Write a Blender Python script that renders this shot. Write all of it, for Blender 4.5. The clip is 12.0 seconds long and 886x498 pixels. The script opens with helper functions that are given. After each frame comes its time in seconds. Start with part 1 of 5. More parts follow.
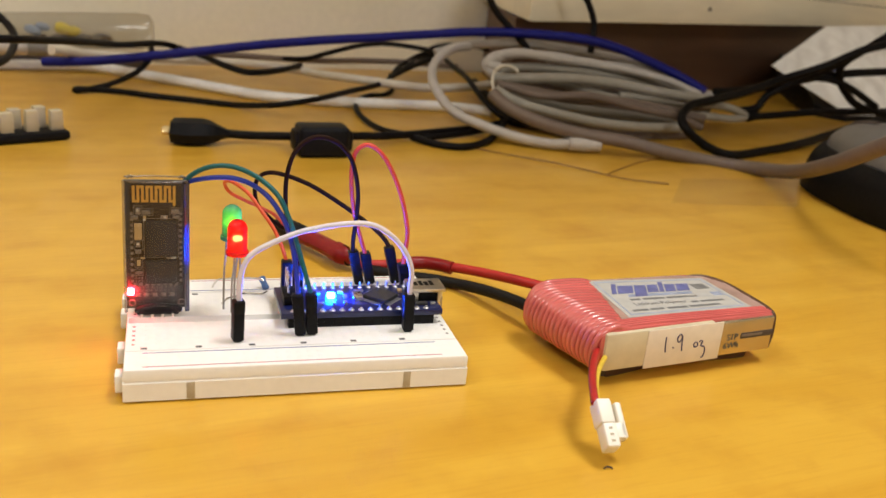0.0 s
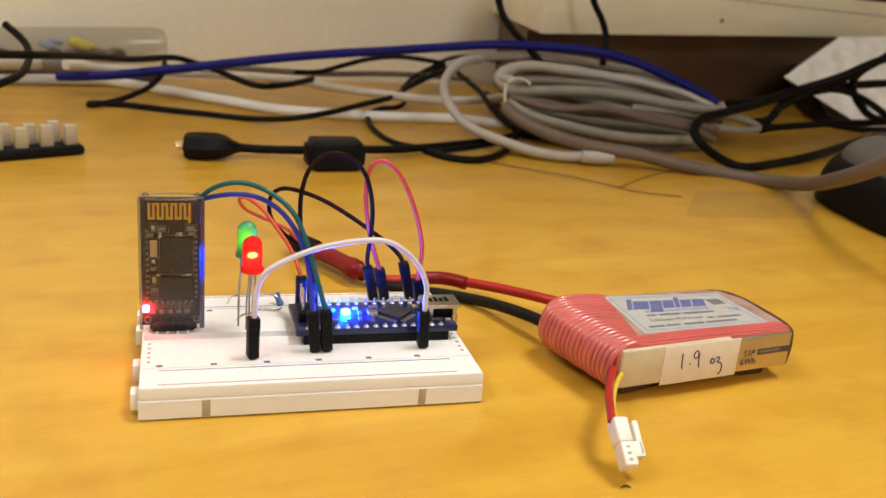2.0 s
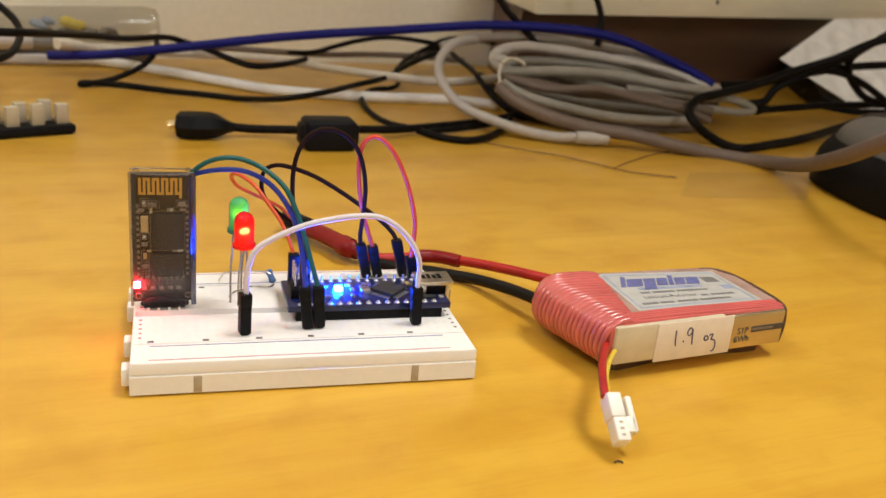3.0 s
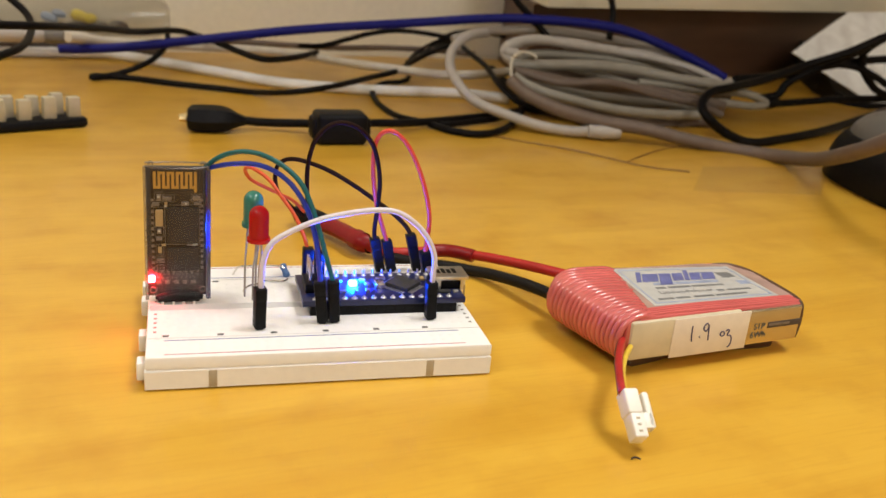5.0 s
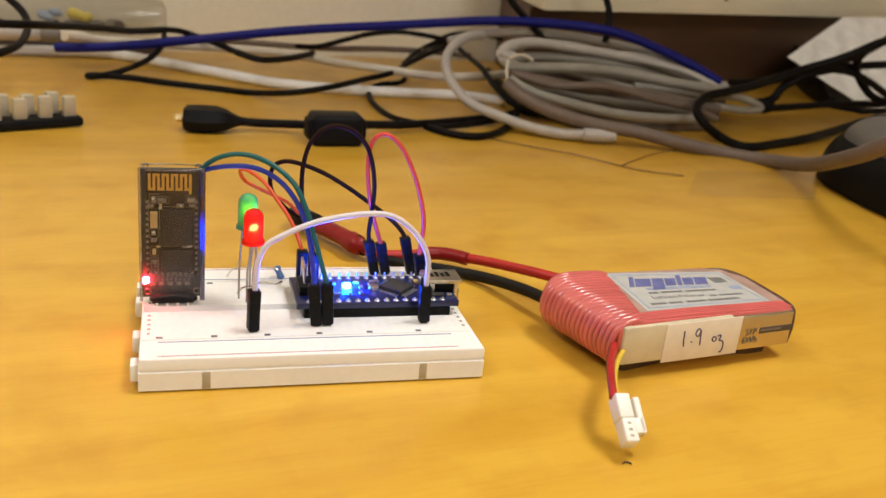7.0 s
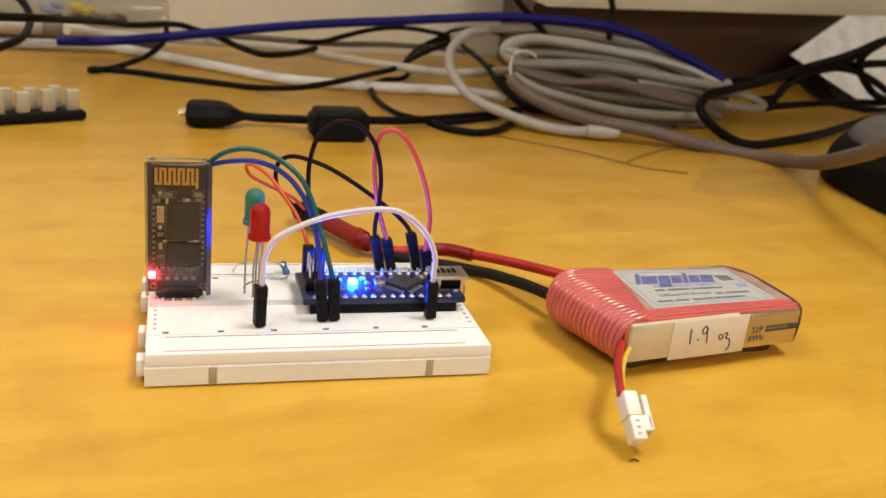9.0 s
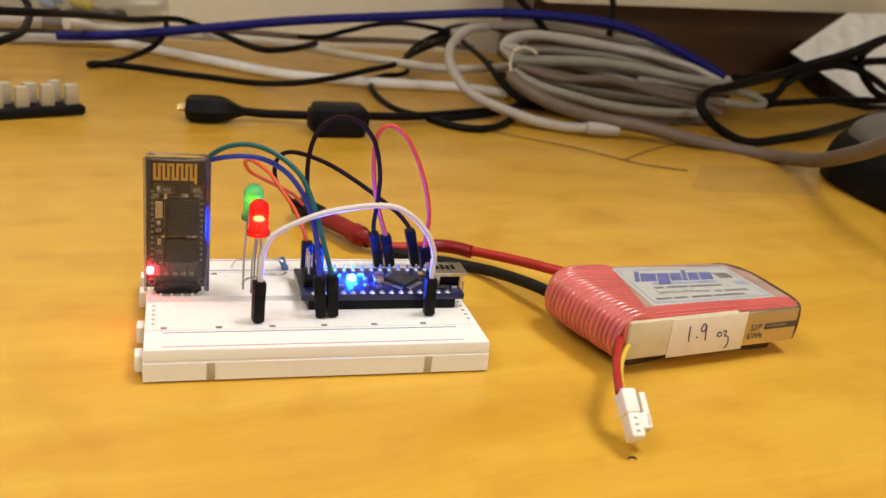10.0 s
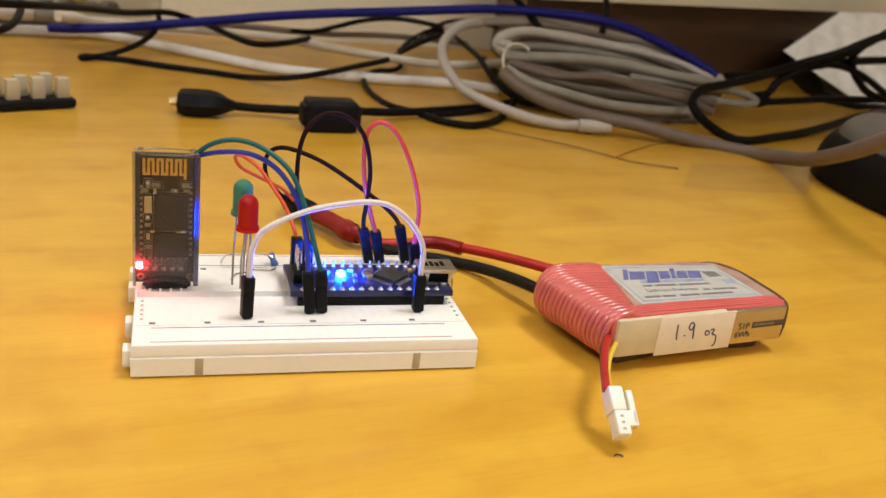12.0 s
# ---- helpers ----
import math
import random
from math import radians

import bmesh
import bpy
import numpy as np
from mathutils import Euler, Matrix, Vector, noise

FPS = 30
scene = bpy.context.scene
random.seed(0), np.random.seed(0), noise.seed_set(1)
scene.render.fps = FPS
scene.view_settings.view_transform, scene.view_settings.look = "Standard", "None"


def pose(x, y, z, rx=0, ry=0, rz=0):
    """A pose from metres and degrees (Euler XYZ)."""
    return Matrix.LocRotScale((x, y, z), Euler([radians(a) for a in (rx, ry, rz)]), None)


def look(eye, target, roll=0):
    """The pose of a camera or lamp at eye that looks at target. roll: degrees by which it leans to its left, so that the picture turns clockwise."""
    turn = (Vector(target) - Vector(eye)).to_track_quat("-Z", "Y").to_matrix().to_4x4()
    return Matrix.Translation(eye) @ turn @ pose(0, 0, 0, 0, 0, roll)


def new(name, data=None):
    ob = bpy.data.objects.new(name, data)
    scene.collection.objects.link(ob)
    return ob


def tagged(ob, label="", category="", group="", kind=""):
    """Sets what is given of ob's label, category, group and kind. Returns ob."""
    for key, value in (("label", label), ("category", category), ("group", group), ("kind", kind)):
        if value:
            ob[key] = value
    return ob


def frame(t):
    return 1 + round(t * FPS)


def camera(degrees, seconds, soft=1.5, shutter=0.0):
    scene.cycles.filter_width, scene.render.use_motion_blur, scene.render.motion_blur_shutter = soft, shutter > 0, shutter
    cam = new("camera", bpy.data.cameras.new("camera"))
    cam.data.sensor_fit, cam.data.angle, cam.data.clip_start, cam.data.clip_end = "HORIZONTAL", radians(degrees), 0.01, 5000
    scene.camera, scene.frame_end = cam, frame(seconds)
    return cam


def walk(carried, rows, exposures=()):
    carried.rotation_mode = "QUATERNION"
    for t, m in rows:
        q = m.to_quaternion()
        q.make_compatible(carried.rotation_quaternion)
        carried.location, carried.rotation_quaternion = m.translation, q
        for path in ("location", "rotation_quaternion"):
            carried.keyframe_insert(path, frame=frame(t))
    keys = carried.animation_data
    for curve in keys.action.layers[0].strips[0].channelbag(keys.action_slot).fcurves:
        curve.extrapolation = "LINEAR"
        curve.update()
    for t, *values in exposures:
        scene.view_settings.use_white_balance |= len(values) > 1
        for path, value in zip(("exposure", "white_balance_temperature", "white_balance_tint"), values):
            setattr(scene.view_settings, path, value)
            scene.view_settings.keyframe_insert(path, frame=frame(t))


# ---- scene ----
cam = camera(51.22, 12.0)
cam.data.dof.use_dof = True
cam.data.dof.focus_distance = 0.25
cam.data.dof.aperture_fstop = 24
PATH = [
    (0, (0.00988, -0.19824, 0.11143), (0.29623, 0.69920, -0.22415), 5.558),
    (0.5, (0.00851, -0.19745, 0.11140), (0.29217, 0.70394, -0.21575), 5.432),
    (1, (0.00948, -0.19487, 0.11170), (0.29603, 0.70549, -0.21577), 5.172),
    (1.5, (0.00997, -0.19618, 0.11288), (0.29422, 0.70723, -0.20814), 5.031),
    (2, (0.00892, -0.19672, 0.11261), (0.28464, 0.70745, -0.21367), 5.211),
    (2.5, (0.00985, -0.19679, 0.11017), (0.29231, 0.70251, -0.22372), 5.386),
    (4.5, (0.00829, -0.19514, 0.11000), (0.28043, 0.70098, -0.24057), 5.332),
    (5, (0.00804, -0.19494, 0.10977), (0.28131, 0.70185, -0.23821), 5.397),
    (5.5, (0.00760, -0.19431, 0.11010), (0.28261, 0.70211, -0.23746), 5.638),
    (6, (0.00781, -0.19475, 0.11024), (0.28512, 0.70103, -0.23714), 5.811),
    (6.5, (0.00860, -0.19475, 0.10998), (0.28490, 0.70085, -0.23869), 5.763),
    (7, (0.00820, -0.19548, 0.11098), (0.28622, 0.70004, -0.23650), 5.941),
    (9, (0.00632, -0.19433, 0.11046), (0.28582, 0.69939, -0.24046), 6.298),
    (9.5, (0.00705, -0.19447, 0.11048), (0.28660, 0.69873, -0.24170), 6.380),
    (10, (0.00657, -0.19406, 0.11049), (0.28656, 0.69794, -0.24439), 6.541),
    (10.5, (0.00596, -0.19438, 0.11147), (0.28930, 0.69681, -0.24277), 6.782),
    (11, (0.00746, -0.19443, 0.11079), (0.29312, 0.69555, -0.24466), 6.888),
    (11.5, (0.00720, -0.19474, 0.11047), (0.29247, 0.69536, -0.24496), 6.930),
    (12, (0.00744, -0.19454, 0.11121), (0.29441, 0.69358, -0.24781), 7.123),
]
walk(cam, [(t, look(eye, target, roll)) for t, eye, target, roll in PATH])

# ---- world, lamps and exposure ----
world = bpy.data.worlds.new("world")
scene.world = world
world.use_nodes = True
world.node_tree.nodes["Background"].inputs[0].default_value = (0.9, 0.85, 0.75, 1)
world.node_tree.nodes["Background"].inputs[1].default_value = 0.02
scene.view_settings.exposure = 0.0


def ceiling_lamp(x, y, power, width=0.6, length=1.2):
    data = bpy.data.lights.new("ceiling_lamp", "AREA")
    data.shape, data.size, data.size_y = "RECTANGLE", width, length
    data.energy, data.color = power, (1.0, 0.96, 0.895)
    ob = new("ceiling_lamp", data)
    ob.matrix_world = pose(x, y, 1.64)
    return ob


ceiling_lamp(0.70, 0.0, 24, 0.5, 0.6)
ceiling_lamp(-1.05, -0.50, 17.5)
ceiling_lamp(0.6, -2.2, 28)

# ---- materials ----


def material(name, color, rough=0.5, metal=0.0, vary=0.12, scale=300.0, bump=0.0, bump_scale=900.0, coat=0.0, spec=0.4, stretch=(1, 1, 1), dirt=0.0, dirt_scale=40.0):
    """A surface with fine grain, a coarser stain and a little relief, in the thing's own metres."""
    m = bpy.data.materials.new(name)
    m.use_nodes = True
    nt = m.node_tree
    n, link = nt.nodes, nt.links.new
    b = n["Principled BSDF"]
    b.inputs["Roughness"].default_value = rough
    b.inputs["Metallic"].default_value = metal
    b.inputs["Coat Weight"].default_value = coat
    b.inputs["Coat Roughness"].default_value = 0.12
    b.inputs["Specular IOR Level"].default_value = spec
    tc = n.new("ShaderNodeTexCoord")
    mp = n.new("ShaderNodeMapping")
    mp.inputs["Scale"].default_value = stretch
    link(tc.outputs["Object"], mp.inputs["Vector"])
    fine = n.new("ShaderNodeTexNoise")
    fine.inputs["Scale"].default_value = scale
    fine.inputs["Detail"].default_value = 4
    coarse = n.new("ShaderNodeTexNoise")
    coarse.inputs["Scale"].default_value = dirt_scale
    link(mp.outputs[0], fine.inputs["Vector"])
    link(mp.outputs[0], coarse.inputs["Vector"])
    ramp = n.new("ShaderNodeValToRGB")
    lo = tuple(c * (1 - vary) for c in color)
    hi = tuple(min(1.0, c * (1 + vary)) for c in color)
    ramp.color_ramp.elements[0].position, ramp.color_ramp.elements[1].position = 0.3, 0.7
    ramp.color_ramp.elements[0].color, ramp.color_ramp.elements[1].color = (*lo, 1), (*hi, 1)
    link(fine.outputs["Fac"], ramp.inputs["Fac"])
    mix = n.new("ShaderNodeMix")
    mix.data_type, mix.blend_type = "RGBA", "MULTIPLY"
    mr = n.new("ShaderNodeMapRange")
    mr.inputs["From Min"].default_value, mr.inputs["From Max"].default_value = 0.45, 0.75
    mr.inputs["To Max"].default_value = dirt
    link(coarse.outputs["Fac"], mr.inputs["Value"])
    link(mr.outputs[0], mix.inputs["Factor"])
    link(ramp.outputs[0], mix.inputs["A"])
    mix.inputs["B"].default_value = (0.5, 0.45, 0.4, 1)
    link(mix.outputs["Result"], b.inputs["Base Color"])
    rr = n.new("ShaderNodeMapRange")
    rr.inputs["To Min"].default_value, rr.inputs["To Max"].default_value = max(0.02, rough - 0.07), min(1, rough + 0.07)
    link(coarse.outputs["Fac"], rr.inputs["Value"])
    link(rr.outputs[0], b.inputs["Roughness"])
    if bump:
        bn = n.new("ShaderNodeTexNoise")
        bn.inputs["Scale"].default_value = bump_scale
        link(mp.outputs[0], bn.inputs["Vector"])
        bp = n.new("ShaderNodeBump")
        bp.inputs["Strength"].default_value = bump
        bp.inputs["Distance"].default_value = 0.0002
        link(bn.outputs["Fac"], bp.inputs["Height"])
        link(bp.outputs[0], b.inputs["Normal"])
    return m


def glow(name, color, strength):
    m = bpy.data.materials.new(name)
    m.use_nodes = True
    n = m.node_tree.nodes
    b = n["Principled BSDF"]
    b.inputs["Base Color"].default_value = (0.8, 0.8, 0.8, 1)
    b.inputs["Emission Color"].default_value = (*color, 1)
    b.inputs["Emission Strength"].default_value = strength
    return m


def lens_resin(name, color, clear, through_part):
    """Tinted epoxy: part gloss, part light passing through, part clear."""
    m = bpy.data.materials.new(name)
    m.use_nodes = True
    nt = m.node_tree
    n, link = nt.nodes, nt.links.new
    b = n["Principled BSDF"]
    b.inputs["Base Color"].default_value = (*color, 1)
    b.inputs["Roughness"].default_value = 0.12
    b.inputs["Coat Weight"].default_value = 0.5
    tr = n.new("ShaderNodeBsdfTranslucent")
    tr.inputs["Color"].default_value = (*color, 1)
    cl = n.new("ShaderNodeBsdfTransparent")
    cl.inputs["Color"].default_value = (*clear, 1)
    m1, m2 = n.new("ShaderNodeMixShader"), n.new("ShaderNodeMixShader")
    m1.inputs[0].default_value = 0.5
    m2.inputs[0].default_value = through_part
    link(b.outputs[0], m1.inputs[1])
    link(tr.outputs[0], m1.inputs[2])
    link(m1.outputs[0], m2.inputs[1])
    link(cl.outputs[0], m2.inputs[2])
    link(m2.outputs[0], n["Material Output"].inputs["Surface"])
    return m


def clear_film(name, tint, gloss=0.12, rough=0.12, haze=0.1):
    """Thin clear plastic: mostly see-through, with a sheen and a slight haze."""
    m = bpy.data.materials.new(name)
    m.use_nodes = True
    nt = m.node_tree
    n, link = nt.nodes, nt.links.new
    n.remove(n["Principled BSDF"])
    cl = n.new("ShaderNodeBsdfTransparent")
    cl.inputs["Color"].default_value = (*tint, 1)
    gl = n.new("ShaderNodeBsdfGlossy")
    gl.inputs["Roughness"].default_value = rough
    df = n.new("ShaderNodeBsdfDiffuse")
    df.inputs["Color"].default_value = (0.7, 0.7, 0.68, 1)
    nz = n.new("ShaderNodeTexNoise")
    nz.inputs["Scale"].default_value = 180
    tc = n.new("ShaderNodeTexCoord")
    link(tc.outputs["Object"], nz.inputs["Vector"])
    bp = n.new("ShaderNodeBump")
    bp.inputs["Strength"].default_value, bp.inputs["Distance"].default_value = 0.5, 0.0006
    link(nz.outputs["Fac"], bp.inputs["Height"])
    link(bp.outputs[0], gl.inputs["Normal"])
    m1, m2 = n.new("ShaderNodeMixShader"), n.new("ShaderNodeMixShader")
    m1.inputs[0].default_value, m2.inputs[0].default_value = haze, gloss
    link(cl.outputs[0], m1.inputs[1])
    link(df.outputs[0], m1.inputs[2])
    link(m1.outputs[0], m2.inputs[1])
    link(gl.outputs[0], m2.inputs[2])
    link(m2.outputs[0], n["Material Output"].inputs["Surface"])
    return m


def table_wood():
    m = material("honey_wood_laminate", (0.60, 0.315, 0.055), 0.34, coat=0.25, vary=0.02)
    nt = m.node_tree
    n, link = nt.nodes, nt.links.new
    b = n["Principled BSDF"]
    tc = n.new("ShaderNodeTexCoord")
    mp = n.new("ShaderNodeMapping")
    mp.inputs["Rotation"].default_value = (0, 0, radians(-5))
    mp.inputs["Scale"].default_value = (5, 26, 1)
    link(tc.outputs["Object"], mp.inputs["Vector"])
    g1 = n.new("ShaderNodeTexNoise")
    g1.inputs["Scale"].default_value, g1.inputs["Detail"].default_value = 2.2, 6
    g1.inputs["Distortion"].default_value = 0.6
    link(mp.outputs[0], g1.inputs["Vector"])
    mp2 = n.new("ShaderNodeMapping")
    mp2.inputs["Rotation"].default_value = (0, 0, radians(-5))
    mp2.inputs["Scale"].default_value = (30, 420, 1)
    link(tc.outputs["Object"], mp2.inputs["Vector"])
    g2 = n.new("ShaderNodeTexNoise")
    g2.inputs["Scale"].default_value, g2.inputs["Detail"].default_value = 2.0, 3
    link(mp2.outputs[0], g2.inputs["Vector"])
    g3 = n.new("ShaderNodeTexNoise")
    g3.inputs["Scale"].default_value = 40
    g3.inputs["Detail"].default_value = 5
    link(tc.outputs["Object"], g3.inputs["Vector"])
    r1 = n.new("ShaderNodeValToRGB")
    r1.color_ramp.elements[0].position, r1.color_ramp.elements[1].position = 0.3, 0.72
    r1.color_ramp.elements[0].color = (0.570, 0.303, 0.026, 1)
    r1.color_ramp.elements[1].color = (0.680, 0.402, 0.046, 1)
    link(g1.outputs["Fac"], r1.inputs["Fac"])
    mx = n.new("ShaderNodeMix")
    mx.data_type, mx.blend_type = "RGBA", "MULTIPLY"
    f2 = n.new("ShaderNodeMapRange")
    f2.inputs["From Min"].default_value, f2.inputs["From Max"].default_value = 0.5, 0.8
    f2.inputs["To Max"].default_value = 0.22
    link(g2.outputs["Fac"], f2.inputs["Value"])
    link(f2.outputs[0], mx.inputs["Factor"])
    link(r1.outputs[0], mx.inputs["A"])
    mx.inputs["B"].default_value = (0.72, 0.6, 0.42, 1)
    mx2 = n.new("ShaderNodeMix")
    mx2.data_type, mx2.blend_type = "RGBA", "MULTIPLY"
    f3 = n.new("ShaderNodeMapRange")
    f3.inputs["From Min"].default_value, f3.inputs["From Max"].default_value = 0.5, 0.75
    f3.inputs["To Max"].default_value = 0.75
    link(g3.outputs["Fac"], f3.inputs["Value"])
    link(f3.outputs[0], mx2.inputs["Factor"])
    link(mx.outputs["Result"], mx2.inputs["A"])
    mx2.inputs["B"].default_value = (0.82, 0.74, 0.62, 1)
    link(mx2.outputs["Result"], b.inputs["Base Color"])
    rr = n.new("ShaderNodeMapRange")
    rr.inputs["To Min"].default_value, rr.inputs["To Max"].default_value = 0.28, 0.44
    link(g3.outputs["Fac"], rr.inputs["Value"])
    link(rr.outputs[0], b.inputs["Roughness"])
    return m


M_TABLE = table_wood()
M_WALL = material("cream_wall_paint", (0.88, 0.82, 0.67), 0.8, vary=0.03, scale=200, bump=0.15, bump_scale=500, dirt=0.15, dirt_scale=4)
M_ROOM = material("off_white_room_paint", (0.74, 0.68, 0.56), 0.85, vary=0.03, scale=60)
M_FLOOR = material("grey_carpet", (0.16, 0.14, 0.12), 0.95, vary=0.3, scale=300)
M_CREAM = material("cream_painted_wood", (0.88, 0.81, 0.64), 0.45, vary=0.05, scale=120, stretch=(0.2, 1, 1), dirt=0.25, dirt_scale=15)
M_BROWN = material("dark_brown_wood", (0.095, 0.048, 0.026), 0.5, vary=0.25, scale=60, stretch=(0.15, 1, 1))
M_BOARD = material("ivory_abs_plastic", (0.86, 0.85, 0.83), 0.42, vary=0.02, scale=500, bump=0.08, dirt=0.06)
M_NOTCH = material("shaded_ivory_plastic", (0.42, 0.36, 0.26), 0.6, vary=0.1)
M_INK_BLUE = material("faded_blue_ink", (0.10, 0.13, 0.32), 0.6, vary=0.5, scale=900)
M_INK_RED = material("faded_red_ink", (0.42, 0.14, 0.16), 0.6, vary=0.5, scale=900)
M_INK = material("grey_print", (0.10, 0.10, 0.10), 0.6, vary=0.3, scale=1500)
M_BLACK = material("black_plastic", (0.006, 0.006, 0.007), 0.46, spec=0.12, vary=0.3, scale=600, bump=0.1)
M_RUBBER = material("black_cable_rubber", (0.006, 0.005, 0.005), 0.5, vary=0.3, scale=400, bump=0.1, spec=0.1)
M_PIN = material("tinned_metal", (0.72, 0.70, 0.66), 0.25, 1.0, vary=0.1, scale=900)
M_LEG = material("dull_tinned_lead", (0.34, 0.31, 0.28), 0.38, 1.0, vary=0.2, scale=900)
M_STEEL = material("nickel_shell", (0.66, 0.64, 0.60), 0.28, 1.0, vary=0.12, scale=700, dirt=0.3)
M_BRASS = material("pale_brass_plating", (0.74, 0.60, 0.32), 0.3, 0.7, vary=0.1, scale=900)
M_GOLD = material("gold_copper_trace", (0.52, 0.31, 0.065), 0.35, 0.35, vary=0.1, scale=900)
M_PCB_DARK = material("dark_smoky_circuit_board", (0.036, 0.022, 0.014), 0.45, vary=0.2, scale=500, spec=0.25)
M_PCB_EDGE = material("blue_grey_carrier_board", (0.052, 0.046, 0.046), 0.4, vary=0.2, scale=400)
M_PCB_BLUE = material("deep_blue_circuit_board", (0.004, 0.009, 0.065), 0.32, vary=0.2, scale=600, coat=0.3)
M_CHIP = material("black_chip_epoxy", (0.028, 0.027, 0.028), 0.5, vary=0.2, scale=1500)
M_CAN = material("grey_chip_package", (0.034, 0.026, 0.024), 0.5, vary=0.12, scale=800, spec=0.25)
M_TAN = material("tan_tantalum", (0.42, 0.30, 0.14), 0.45, vary=0.1)
M_SILK = material("grey_solder_and_silk", (0.20, 0.17, 0.15), 0.4, 0.3, vary=0.3, scale=1200)
M_SOLDER = material("bright_solder", (0.46, 0.46, 0.47), 0.42, 0.75, vary=0.2)
M_FILM = clear_film("clear_shrink_film", (0.96, 0.95, 0.93), 0.022, 0.10, 0.012)
M_RIM = clear_film("folded_film_edge", (0.68, 0.68, 0.72), 0.14, 0.25, 0.05)
M_SEAM = clear_film("milky_film_seam", (0.34, 0.35, 0.50), 0.12, 0.30, 0.0)
M_FACET = clear_film("creased_film_facet", (0.46, 0.48, 0.66), 0.20, 0.3, 0.0)
M_CLEAR_PATCH = clear_film("clear_patch_film", (0.985, 0.983, 0.98), 0.03, 0.3, 0.01)
M_TUBE = clear_film("clear_tube_plastic", (0.84, 0.82, 0.77), 0.06, 0.2, 0.06)
M_W_WHITE = material("white_wire", (0.66, 0.62, 0.69), 0.4, vary=0.05)
M_W_GREEN = material("teal_green_wire", (0.006, 0.10, 0.11), 0.35, vary=0.1)
M_W_BLUE = material("blue_wire", (0.015, 0.035, 0.36), 0.35, vary=0.1)
M_W_BLACK = material("black_wire", (0.018, 0.007, 0.004), 0.55, spec=0.06, vary=0.2)
M_W_RED = material("red_wire", (0.66, 0.065, 0.03), 0.35, vary=0.1)
M_W_ORANGE = material("orange_red_wire", (0.66, 0.085, 0.025), 0.38, vary=0.1)
M_SIL_RED = material("red_silicone_wire", (0.42, 0.018, 0.014), 0.42, vary=0.12, dirt=0.15, dirt_scale=90)
M_SHRINK = material("red_heat_shrink", (0.21, 0.008, 0.009), 0.34, spec=0.22, vary=0.1, bump=0.25, bump_scale=350)
M_SIL_BLACK = material("black_silicone_wire", (0.009, 0.008, 0.008), 0.5, spec=0.15, vary=0.2)
M_YELLOW = material("yellow_wire", (0.72, 0.52, 0.05), 0.4, vary=0.1)
M_NYLON = material("white_nylon", (0.80, 0.77, 0.70), 0.4, vary=0.03, bump=0.05)
M_SLOT = material("dark_slot", (0.08, 0.06, 0.05), 0.8)
M_WRAP = material("pink_red_shrink_wrap", (0.58, 0.125, 0.115), 0.2, vary=0.12, scale=160, coat=0.7, bump=0.25, bump_scale=260, stretch=(0.25, 1, 1))
M_FOIL = material("dull_gold_silver_foil", (0.56, 0.45, 0.28), 0.27, 0.75, vary=0.12, scale=120, stretch=(0.3, 1, 1), bump=0.3, bump_scale=160)
M_FOILTAPE = material("aged_cream_tape", (0.62, 0.54, 0.38), 0.3, vary=0.12, scale=110, bump=0.9, bump_scale=130, coat=0.2)
M_NOTE = material("off_white_note_tape", (0.76, 0.67, 0.56), 0.6, vary=0.04, bump=0.7, bump_scale=120)
M_LABEL = material("pale_grey_label", (0.50, 0.50, 0.485), 0.25, vary=0.05, coat=0.4)
M_LABELBLUE = material("label_blue", (0.12, 0.14, 0.36), 0.3, vary=0.15, coat=0.4)
M_LABELFADE = material("label_pale_blue", (0.28, 0.33, 0.46), 0.3, vary=0.15, coat=0.4)
M_BACKING = material("greyed_pink_wrap", (0.44, 0.29, 0.25), 0.2, vary=0.25, scale=90, coat=0.7, bump=0.12, bump_scale=200)
M_PRINT = material("grey_label_print", (0.17, 0.17, 0.17), 0.5)
M_PENINK = material("blue_black_pen", (0.07, 0.06, 0.13), 0.6)
M_TEXTDARK = material("dark_label_print", (0.16, 0.15, 0.15), 0.5)
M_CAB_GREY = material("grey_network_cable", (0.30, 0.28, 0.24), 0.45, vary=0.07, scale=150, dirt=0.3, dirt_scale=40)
M_CAB_CREAM = material("cream_cable", (0.58, 0.53, 0.44), 0.45, vary=0.06, scale=150, dirt=0.25)
M_CAB_WHITE = material("white_cable", (0.74, 0.73, 0.72), 0.42, vary=0.04, dirt=0.15)
M_CAB_PALE_AND_LIT = material("pale_cable_and_lit_strands", (0.43, 0.40, 0.37), 0.45, vary=0.06, dirt=0.2)
M_THIN_LINE = material("thin_brown_line", (0.22, 0.11, 0.035), 0.5)
M_CAB_BLUE = material("blue_network_cable", (0.006, 0.008, 0.15), 0.5, vary=0.12, spec=0.2)
M_CAB_TAUPE_AND_SHADE = material("taupe_cable_and_shaded_strands", (0.15, 0.112, 0.09), 0.5, vary=0.08, dirt=0.2)
M_PEG = material("ivory_terminal_plastic", (0.47, 0.41, 0.28), 0.4, vary=0.05, dirt=0.2)
M_MOUSE = material("grey_satin_plastic", (0.13, 0.125, 0.12), 0.4, vary=0.05)
M_PAPER = material("white_printed_paper", (0.90, 0.88, 0.84), 0.7, vary=0.06, scale=60, dirt=0.35, dirt_scale=70)
M_SEAT = material("maroon_plastic", (0.09, 0.012, 0.012), 0.45, vary=0.1)
M_YELLOWPART = material("yellow_plastic", (0.72, 0.58, 0.04), 0.45)
M_BLUEPART = material("pale_blue_plastic", (0.30, 0.38, 0.55), 0.45)
